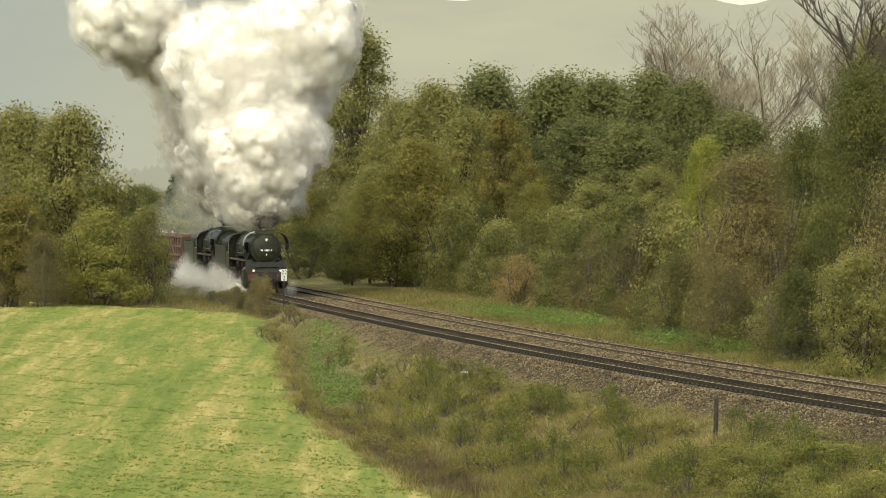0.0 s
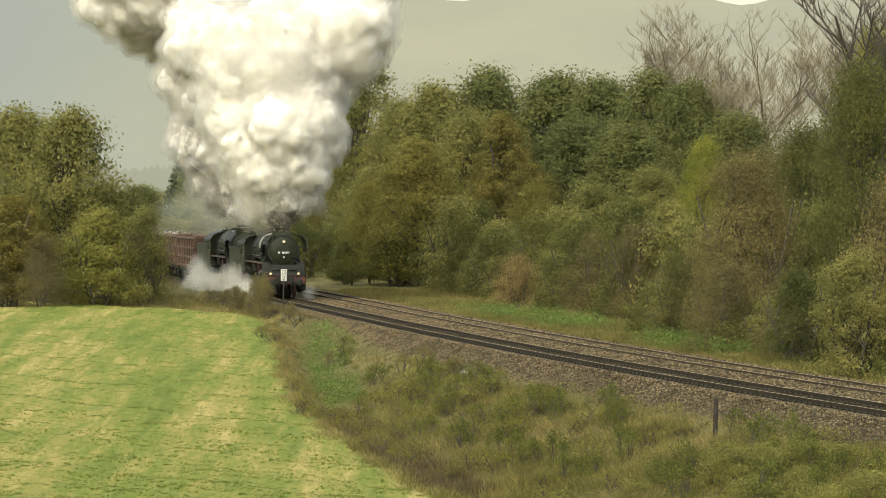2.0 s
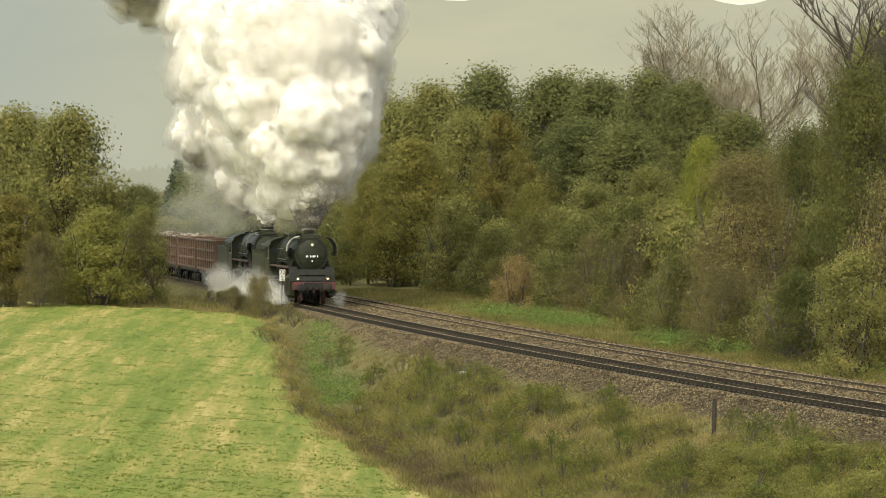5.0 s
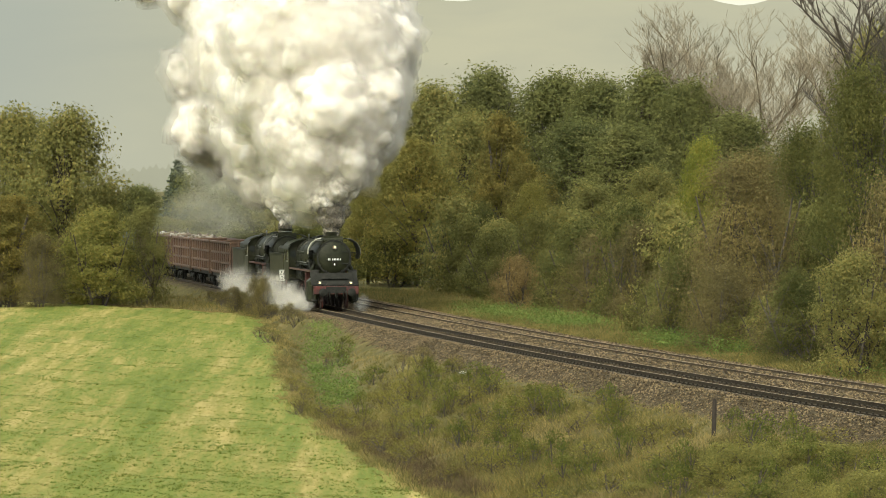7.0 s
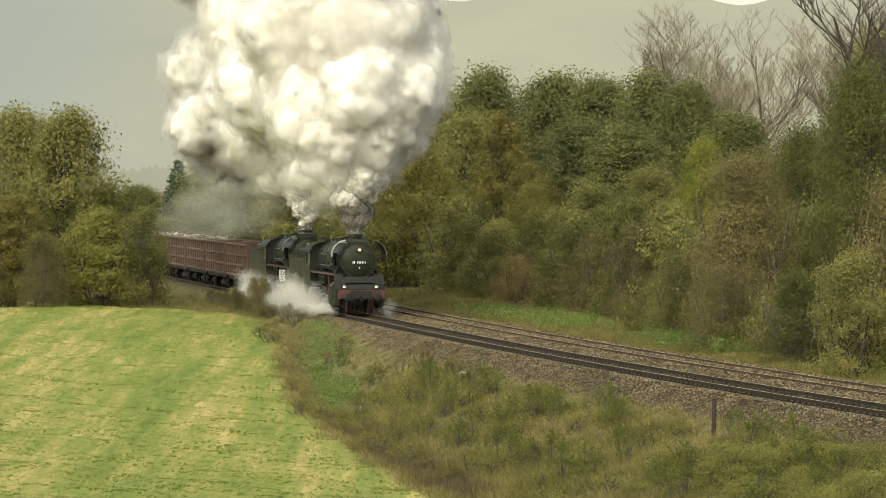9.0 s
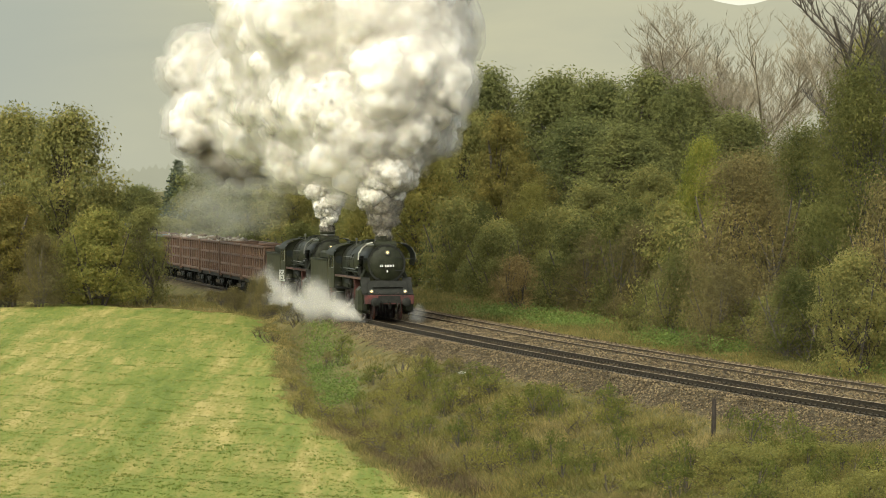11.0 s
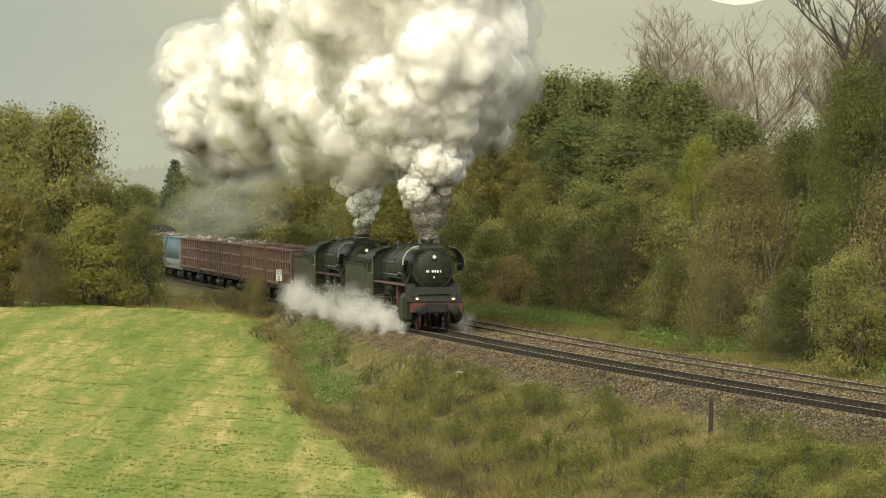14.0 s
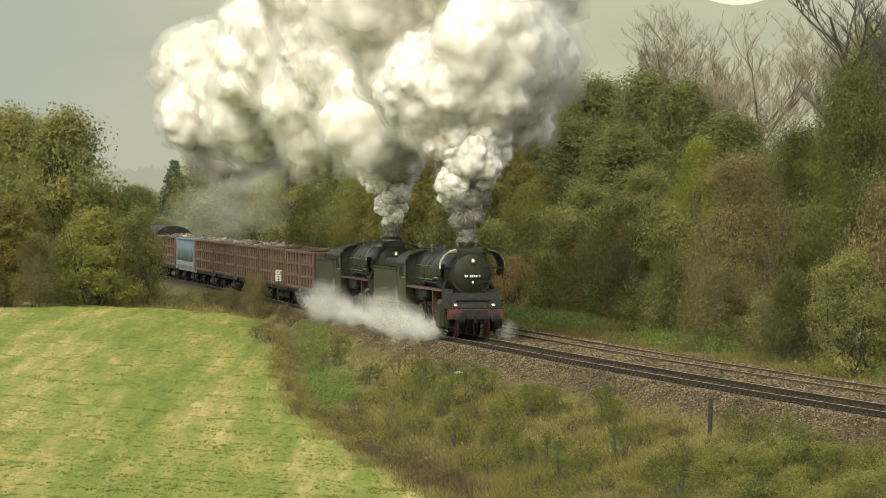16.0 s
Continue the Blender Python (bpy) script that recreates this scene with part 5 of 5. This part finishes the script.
def open_wagon(lag, seed, load):
    rng = random.Random(seed)
    root = tagged(new("open_wagon"), "rust-brown high-sided open freight wagon with ribbed sides" + (", heaped load" if load else ", empty"), "wagon", "wagons of the train")
    MOVES.append((root, [(t, train_pose(u_of(t) + lag)) for t in TIMES]))
    L = 6.55
    underframe(root, L)
    part("floor", Shape().box(-L, L, -1.36, 1.36, 1.1, 1.2, .01), M_WAGONIN, root)
    for sg in (-1, 1):
        w = part("side_wall", Shape().box(-L, L, sg * 1.33 - .025, sg * 1.33 + .025, 1.2, 3.38, .008), M_WAGONIN, root, "dark rusty plank side")
        for k in range(10):
            x = -L + .55 + k * (2 * L - 1.1) / 9
            r = new("rib", RIB)
            r.parent = w
            r.location = (x, sg * 1.41, 0)
        for z in (1.25, 1.95, 2.68):
            part("side_band", Shape().box(-L, L, sg * 1.45 - .035, sg * 1.45 + .035, z - .08, z + .08, .01), M_WAGON, w)
        part("top_rail", Shape().box(-L - .05, L + .05, sg * 1.42 - .11, sg * 1.42 + .11, 3.34, 3.50, .025), M_WAGON, w)
        for x in (-L, 0, L):
            part("side_post", Shape().box(x - .09, x + .09, sg * 1.46 - .06, sg * 1.46 + .06, 1.0, 3.46, .02), M_WAGON, w)
    for k in (-1, 1):
        e = part("end_wall", Shape().box(k * L - .04, k * L + .04, -1.36, 1.36, 1.2, 3.42, .01), M_WAGON, root)
        for y in (-.9, -.3, .3, .9):
            part("end_post", Shape().box(k * (L + .08) - .05, k * (L + .08) + .05, y - .07, y + .07, 1.2, 3.42, .015), M_WAGON, e)
        part("end_rail", Shape().box(k * L - .1, k * L + .1, -1.4, 1.4, 3.36, 3.5, .02), M_WAGON, e)
    if load:
        s = Shape()
        for _ in range(150):
            m = Matrix.Translation((rng.uniform(-L + .5, L - .5), rng.uniform(-1.1, 1.1), rng.uniform(2.9, 3.5))) @ Euler((rng.uniform(-.5, .5), rng.uniform(-.5, .5), rng.uniform(0, 6))).to_matrix().to_4x4()
            a, b, c = rng.uniform(.1, .5), rng.uniform(.06, .2), rng.uniform(.04, .14)
            s.box(-a, a, -b, b, -c, c, .02, m)
        s.box(-L + .1, L - .1, -1.28, 1.28, 2.2, 2.95, .1)
        part("load", s, M_LOAD, root, "jumbled heap of scrap and timber")
    return root


def blue_wagon(lag):
    root = tagged(new("tarpaulin_wagon"), "freight wagon with faded blue tarpaulin sides and grey sill", "wagon", "wagons of the train")
    MOVES.append((root, [(t, train_pose(u_of(t) + lag)) for t in TIMES]))
    L = 6.4
    underframe(root, L, M_GREY)
    part("floor", Shape().box(-L, L, -1.38, 1.38, 1.1, 1.3, .02), M_GREY, root)
    for sg in (-1, 1):
        c = Shape()
        n = 60
        for i in range(n + 1):
            x = -L + .1 + (2 * L - .2) * i / n
            for z in (1.62, 2.5, 3.35):
                c.v.append((x, sg * (1.40 + .045 * math.sin(i * 1.15) + .02 * math.sin(i * .43)), z - .04 * math.sin(i * .5) ** 2))
        for i in range(n):
            for k in (0, 1):
                c.f.append((i * 3 + k, i * 3 + 3 + k, i * 3 + 4 + k, i * 3 + 1 + k))
        tp = part("tarpaulin", c, M_BLUE, root, "faded blue pleated tarpaulin", smooth=True)
        tp.modifiers.new("thickness", "SOLIDIFY").thickness = .02
        part("sill", Shape().box(-L, L, sg * 1.42 - .05, sg * 1.42 + .05, 1.28, 1.66, .02), M_GREY, root)
        part("top_rail", Shape().box(-L, L, sg * 1.40 - .07, sg * 1.40 + .07, 3.32, 3.46, .02), M_BLUE, root)
        for x in (-L + .1, L - .1):
            part("corner_post", Shape().box(x - .1, x + .1, sg * 1.42 - .07, sg * 1.42 + .07, .95, 3.45, .02), M_GREY, root)
    for k in (-1, 1):
        part("end_wall", Shape().box(k * L - .05, k * L + .05, -1.36, 1.36, 1.3, 3.45, .02), M_BLUE, root)
    part("roof_sheet", Shape().box(-L, L, -1.36, 1.36, 3.30, 3.40, .04), M_BLUE, root)


def van(lag):
    root = tagged(new("covered_wagon"), "dark brown covered van with a rounded roof", "wagon", "wagons of the train")
    MOVES.append((root, [(t, train_pose(u_of(t) + lag)) for t in TIMES]))
    L = 6.2
    underframe(root, L)
    part("body", Shape().box(-L, L, -1.4, 1.4, 1.1, 3.5, .05), M_WAGON, root)
    r = Shape().lathe(((-L - .1, 1.5), (L + .1, 1.5)), 32, axis="x")
    r.v = [(x, y, 3.45 + max(z, -.05) * .52) for x, y, z in r.v]
    part("roof", r, M_GREASE, root, "dark rounded roof", smooth=True)
    for k in range(9):
        for sg in (-1, 1):
            x = -L + .5 + k * (2 * L - 1) / 8
            part("body_rib", Shape().box(x - .07, x + .07, sg * 1.42 - .04, sg * 1.42 + .04, 1.15, 3.45, .015), M_WAGON, root)


WAGON0 = 22.75 + 19.95 + 7.15
for k in range(5):
    open_wagon(WAGON0 + 14.15 * k, 50 + k, k in (2, 3, 4))
blue_wagon(WAGON0 + 14.15 * 5)
open_wagon(WAGON0 + 14.15 * 6, 60, True)
van(WAGON0 + 14.15 * 7)



# ---- grass, weeds and stones ----
RNG = np.random.RandomState(77)


def blades(x, y, per, height, width, lean, sink=.03):
    """Tapered blades in tufts about the given places; height may differ from tuft to tuft."""
    n = len(x) * per
    px, py = np.repeat(x, per), np.repeat(y, per)
    hh = np.repeat(np.broadcast_to(height, x.shape), per) * RNG.uniform(.55, 1.2, n)
    px, py = px + RNG.normal(size=n) * hh * .28, py + RNG.normal(size=n) * hh * .28
    pz = ground_z(px, py) - sink
    a = RNG.uniform(0, 6.283, n)
    w = width * RNG.uniform(.6, 1.4, n)
    dx, dy = np.cos(a) * w, np.sin(a) * w
    lx, ly = RNG.normal(size=n) * lean * hh, RNG.normal(size=n) * lean * hh
    p = np.stack((px, py, pz), -1)
    d = np.stack((dx, dy, 0 * dx), -1)
    top = np.stack((lx, ly, hh * (1 - .3 * lean)), -1)
    return np.stack((p - d, p + d, p + top), 1)


def scatter(n, y0, y1):
    """Places spread over the wedge that lies between two distances, denser near by."""
    y = 1 / RNG.uniform(1 / y1, 1 / y0, n)
    x = RNG.uniform(-.125, .125, n) * y
    return x, y


def stuff(name, faces, material, label, category="grass"):
    return tagged(new(name, loose_mesh(name, faces, material)), label, category, kind="stuff")


def keep(x, y, mask):
    return x[mask], y[mask]


def patches(x, y):
    """Mown swaths and thin places of the meadow, from -1 to 1."""
    return np.clip(.55 * wave(x, y * .035, .6, .9) + .45 * wave(x, y * .06, 1.5, 2.2) + .4 * wave(x, y * .09, 3.3, .4), -1, 1)


def build_grass():
    x, y = scatter(120000, 108, 292)
    u, q = track_uq(x, y)
    fe = field_edge(u) + .5 * wave(x, y, .8, .2)
    on = q > fe
    pt = patches(x, y) + RNG.normal(size=len(x)) * .35
    hgt = .07 + .05 * np.clip(wave(x, y, .9, 3.0), 0, 1)
    m = on & (pt < .28)
    stuff("meadow_grass", blades(x[m], y[m], 3, hgt[m], .035, .5), M_BLADE, "short mown green meadow grass")
    m = on & (pt >= .28)
    stuff("meadow_stubble", blades(x[m], y[m], 2, hgt[m] * .9, .035, .7), M_STRAW2, "yellowed cut grass lying in swaths")
    # darker tussocks in the meadow
    x, y = scatter(2200, 112, 285)
    u, q = track_uq(x, y)
    x, y = keep(x, y, (q > field_edge(u) + .6) & (wave(x, y, .35, 1.2) > -.25))
    stuff("meadow_tussocks", blades(x, y, 14, .05 + .06 * RNG.rand(len(x)), .03, .5), M_TUSSOCK, "dark green tussocks standing in the meadow")
    # the bank between meadow and ballast
    x, y = scatter(64000, 102, 300)
    u, q = track_uq(x, y)
    w = wave(x, y, .8, .2)
    bank = (q > 2.1 + .4 * w + .9 * (1 - smooth(20, 58, u))) & (q < field_edge(u) + .15 + .4 * w)
    x, y = keep(x, y, bank)
    u, q = track_uq(x, y)
    kind = wave(x, y, .33, 4.0) + .5 * wave(x, y, 1.4, 1.0) + RNG.normal(size=len(x)) * .25
    deep = np.exp(-((q - field_edge(u) + 2.3) / 1.4) ** 2) * smooth(-2, 12, u) * (1 - smooth(52, 64, u))
    tall = (np.where(q < 4.2, .2, .40) * (1 - .3 * smooth(-25, 10, u)) + .2 * smooth(60, 75, u)) * (1 + .5 * np.clip(wave(x, y, .6, 2.5), -.6, 1))
    nettle = deep + RNG.normal(size=len(x)) * .15 + .3 * wave(x, y, .9, 3.1) > .72
    strip = q - 4 - .263 * (15 - u) + .25 * wave(x, y, 1.1, 2.0)
    pale = (np.abs(strip) < .42) & (u > -9) & (u < 30)
    brown = ~nettle & (q > field_edge(u) - 2.6) & (q < field_edge(u) - .3) & (u < -4) & (u > -36) & (RNG.rand(len(x)) < .75)
    lush = ~nettle & ~pale & (strip < 0) & (strip > -1.7) & (u > -9) & (u < 9)
    dry = ~nettle & ~lush & ~brown & ((kind > .12) | pale)
    weed = ~nettle & ~dry & ~brown
    stuff("dead_stalks", blades(x[brown], y[brown], 14, .5, .012, .5), M_DEAD, "dead brown stalks along the foot of the bank", "weeds")
    stuff("pale_grass", blades(x[pale & dry], y[pale & dry], 26, .42, .018, .7), M_STRAW2, "pale strip of dead grass running up the bank")
    stuff("lush_grass", blades(x[lush], y[lush], 10, .26, .016, .6), M_LUSH, "fresh green grass on the bank")
    stuff("bank_dry_grass", blades(x[dry], y[dry], 10, tall[dry] * 1.1, .010, .5), M_STRAW, "long dry grass on the railway bank")
    stuff("bank_weeds", blades(x[weed], y[weed], 10, tall[weed], .017, .5), M_WEED, "olive and brown weeds on the railway bank", "weeds")
    c = np.stack((x[nettle], y[nettle], ground_z(x[nettle], y[nettle]) + .24), -1)
    stuff("nettle_bed", leaf_blades(RNG, np.repeat(c, 24, 0), np.array((.24, .24, .14)), .055, None, 1.4), M_NETTLE, "bright green nettles in the ditch", "weeds")
    # pale fringe along the meadow's edge
    uu = RNG.uniform(-48, 104, 9000)
    qq = field_edge(uu) + RNG.normal(size=9000) * .35 - .1 + .4 * wave(uu, uu * .3, .45, 1.0)
    x, y, _ = on_track(uu, -qq)
    stuff("fringe_grass", blades(x, y, 5, .10 + .16 * RNG.rand(9000) * np.clip(wave(uu, uu * .2, .35, 2.0) + .6, .2, 1), .012, .5), M_STRAW, "pale uncut grass along the meadow's edge")
    # verge beyond the siding
    uu = RNG.uniform(-55, 125, 16000)
    qq = 6.6 + np.abs(RNG.normal(size=16000)) * (2.6 + 1.8 * smooth(22, 45, uu))
    x, y, _ = on_track(uu, qq)
    k = wave(x, y, .3, 1.0) + RNG.normal(size=16000) * .4
    far = np.clip((qq - 6.4) / 2, .25, 1)
    m = k > .2
    stuff("verge_dry_grass", blades(x[m], y[m], 9, (.42 * far)[m], .014, .45), M_STRAW, "tall dry grass on the verge by the siding")
    stuff("verge_weeds", blades(x[~m], y[~m], 9, (.5 * far)[~m], .022, .45), M_WEED, "green weeds on the verge by the siding", "weeds")
    for u0, q0, n, su in ((12, 9.3, 420, 5.5), (45, 9.6, 260, 5), (-28, 8.6, 260, 6), (62, 9.0, 180, 5)):
        x, y, _ = on_track(u0 + RNG.normal(size=n) * su, q0 + RNG.normal(size=n) * .9)
        c = np.stack((x, y, ground_z(x, y) + .35 + .25 * RNG.rand(n)), -1)
        stuff("verge_nettles", leaf_blades(RNG, np.repeat(c, 22, 0), np.array((.3, .3, .25)), .055, None, 1.2), M_NETTLE, "bright green nettles beside the siding", "weeds")


M_STRAW2 = mat("yellowed_cut_grass", ((.2, (0.143, 0.136, 0.036)), (.5, (0.227, 0.200, 0.068)), (.8, (0.336, 0.280, 0.120))), scale=.25, rough=.85, bump=0,
               island=.5, spec=.15, trans=.25)
M_TUSSOCK = mat("tussock_grass", ((.2, (0.075, 0.127, 0.022)), (.5, (0.119, 0.172, 0.032)), (.8, (0.175, 0.207, 0.048))), scale=.3, rough=.8, bump=0,
                island=.5, spec=.2, trans=.25)
M_DEAD = mat("dead_stalks", ((.2, (.045, .032, .018)), (.5, (.082, .060, .033)), (.8, (.14, .105, .06))), scale=.4, rough=.9, bump=0, island=.5, spec=.1, trans=.15)
M_LUSH = mat("lush_grass", ((.2, (.075, .10, .022)), (.5, (.12, .155, .032)), (.8, (.18, .20, .05))), scale=.4, rough=.8, bump=0, island=.5, spec=.2, trans=.25)
build_grass()


def build_stones(name, n, u0, u1, q0, q1, size, label, material=None):
    """Broken stone, each piece a small uneven octahedron."""
    uu, qq = RNG.uniform(u0, u1, n), RNG.uniform(q0, q1, n)
    qq = np.where(qq > 1.2, np.minimum(qq, 1.9 + 1.4 * (1 - smooth(20, 58, uu)) + .4 * wave(uu, qq, 2.1, .5)), qq)
    x, y, _ = on_track(uu, -qq)
    z = ground_z(x, y) + .01
    base = np.array(((1, 0, 0), (0, 1, 0), (-1, 0, 0), (0, -1, 0), (0, 0, .8), (0, 0, -.8)), float)
    v = base[None] * RNG.uniform(.5, 1.3, (n, 6, 1)) * (size * RNG.uniform(.6, 1.5, (n, 1, 1)))
    a = RNG.uniform(0, 6.283, n)
    c, s = np.cos(a)[:, None], np.sin(a)[:, None]
    v = np.stack((v[..., 0] * c - v[..., 1] * s, v[..., 0] * s + v[..., 1] * c, v[..., 2]), -1) + np.stack((x, y, z), -1)[:, None]
    f = np.array(((0, 1, 4), (1, 2, 4), (2, 3, 4), (3, 0, 4), (1, 0, 5), (2, 1, 5), (3, 2, 5), (0, 3, 5)))
    f = (f[None] + 6 * np.arange(n)[:, None, None]).reshape(-1, 3)
    me = bpy.data.meshes.new(name)
    me.from_pydata(v.reshape(-1, 3).tolist(), [], f.tolist())
    me.materials.append(material or M_STONE)
    tagged(new(name, me), label, "ballast", kind="stuff")


M_STONE = mat("broken_stone", ((.15, (.033, .025, .014)), (.5, (.084, .063, .034)), (.88, (.195, .150, .088))), scale=.4, rough=.95, bump=0, island=.8, spec=.15)
M_OILSTONE = mat("oil_stained_stone", ((.15, (.016, .012, .007)), (.5, (.036, .027, .016)), (.88, (.075, .057, .035))), scale=.4, rough=.95, bump=0, island=.8, spec=.15)
build_stones("ballast_stones", 20000, -58, 75, 1.2, 3.4, .042, "brown-grey broken stone ballast on the track's shoulder")
build_stones("crib_stones", 14000, -52, 105, -.72, .72, .045, "dark oil-stained stone packed between the sleepers", M_OILSTONE)
build_stones("siding_stones", 20000, -52, 100, -6.4, -1.2, .05, "brown-grey broken stone between the tracks")


# ---- low bushes that close the wood's edge, and brambles on the bank ----
def undergrowth():
    kinds = ("low_olive", "low_brown", "low_dark", "low_olive", "low_brown", "low_dark")
    rows = []
    for k in range(46):
        u = -46 + 3.6 * k + random.uniform(-1, 1)
        q = random.uniform(10.2, 12.5) + 4.5 * float(smooth(22, 45, u))
        x, y, _ = on_track(u, q)
        rows.append((kinds[k % 6] if u < 60 or k % 2 else "low_dark", float(x), float(y), random.uniform(2.2, 3.6), random.uniform(1.5, 2.2), -.4))
    for k in range(34):
        u = -44 + 5 * k + random.uniform(-2, 2)
        x, y, _ = on_track(u, random.uniform(15, 21))
        rows.append((("low_dark", "low_dark", "low_olive")[k % 3], float(x), float(y), random.uniform(4.5, 7), random.uniform(2.3, 3.2), -.3))
    plant(rows, "undergrowth along the wood's edge")
    rows = []
    for k in range(90):
        u = random.uniform(-66, 4) if k < 50 else (random.uniform(5, 60) if k < 60 else random.uniform(60, 112))
        q = random.uniform(3.9, 9.5) if u < 5 else (random.uniform(3.6, 7.0) if u < 60 else random.uniform(2.2, 3.1))
        x, y, _ = on_track(u, -q)
        rows.append(("bramble" if k < 50 or k % 2 and k < 60 else "weed_shrub", float(x), float(y), random.uniform(.7, 1.4) * (1 if u < 5 else .75), random.uniform(.5, 1.0), float(ground_z(x, y))))
    for k in range(120):
        u = random.uniform(-68, 14)
        q = random.uniform(3.4, 12)
        x, y, _ = on_track(u, -q)
        rows.append(("scrub", float(x), float(y), random.uniform(.4, .85), random.uniform(.6, 1.3), float(ground_z(x, y))))
    for k in range(64):
        y = random.uniform(108, 128)
        x = y * random.uniform(.070 if k < 44 else .03, .125)
        h, r = (random.uniform(.6, 1.15), random.uniform(.8, 1.4)) if k < 44 else (random.uniform(.4, .7), random.uniform(.6, 1.0))
        u, q = track_uq(x, y)
        if q > 4.6:
            rows.append(("thicket", x, y, h, r, float(ground_z(x, y))))
    rows.append(("low_brown", -11.2, 250.0, 1.9, .8, -.1))
    rows.append(("low_brown", -11.9, 253.0, 1.8, .7, -.1))
    rows.append(("low_brown", -13.6, 262.0, 1.1, .8, -.3))
    plant(rows, "brambles and shrubs on the bank")


undergrowth()
for src in [o for l in PROTO.values() for o in l]:
    for o in (*src.children_recursive, src):
        bpy.data.objects.remove(o)



# ---- things beside the line ----
def lettering(text, size, material, parent, m):
    c = bpy.data.curves.new("lettering", "FONT")
    c.body, c.size, c.align_x, c.align_y, c.extrude = text, size, "CENTER", "CENTER", .004
    tmp = bpy.data.objects.new("lettering", c)
    me = bpy.data.meshes.new_from_object(tmp)
    bpy.data.objects.remove(tmp)
    me.materials.append(material)
    ob = new("lettering", me)
    ob.parent, ob.matrix_basis = parent, m
    return ob


def distance_board():
    x, y = -10.15, 253.0
    z = float(ground_z(x, y))
    root = tagged(new("distance_board"), "white distance board with black figures on a dark post", "sign")
    root.matrix_basis = pose(x, y, z, 0, 1.2, 4)
    top = 2.16 - z
    part("post", Shape().box(-.045, .045, -.03, .03, -.3, top - .7, .008), M_POST, root)
    bd = part("board", Shape().box(-.19, .19, -.02, .02, top - .74, top, .012), M_WHITE, root, "white enamelled board")
    part("border", Shape().box(-.2, .2, .015, .03, top - .75, top + .01, .004), M_GREASE, bd)
    lettering("22", .36, M_BLACK, bd, pose(0, -.026, top - .2, 90, 0, 0))
    lettering("2", .36, M_BLACK, bd, pose(0, -.026, top - .54, 90, 0, 0))


def fence_post():
    x, y = 9.25, 135.0
    z = float(ground_z(x, y))
    s = Shape().lathe(((-.3, .085), (.2, .08), (.7, .075), (1.28, .07), (1.33, .05)), 9, axis="z")
    rng = random.Random(3)
    s.v = [(a + .012 * rng.uniform(-1, 1) + .03 * c, b + .012 * rng.uniform(-1, 1), c) for a, b, c in s.v]
    ob = tagged(part("fence_post", s, M_POST), "dark weathered timber post on the bank", "post")
    ob.location = (x, y, z)


def litter():
    for x, y, r, a in ((.95, 177.2, .16, 20), (9.3, 128.6, .07, 80), (9.55, 128.9, .06, 10), (9.4, 128.0, .05, 200)):
        s = Shape()
        for i in range(5):
            for k in range(4):
                s.v.append(((i - 2) * r * .5, (k - 1.5) * r * .5, .12 + r * (.35 * math.sin(i * 1.7 + k) + .2 * math.cos(k * 2.1))))
        for i in range(4):
            for k in range(3):
                q = i * 4 + k
                s.f.append((q, q + 4, q + 5, q + 1))
        ob = tagged(part("plastic_scrap", s, M_WHITE, smooth=True), "crumpled scrap of white plastic on the bank", "litter")
        ob.modifiers.new("thickness", "SOLIDIFY").thickness = .012
        ob.matrix_basis = pose(x, y, float(ground_z(x, y)) - .02, 0, 0, a)


distance_board()
fence_post()
litter()


def motions():
    for ob, rows in MOVES:
        walk(ob, rows)


motions()
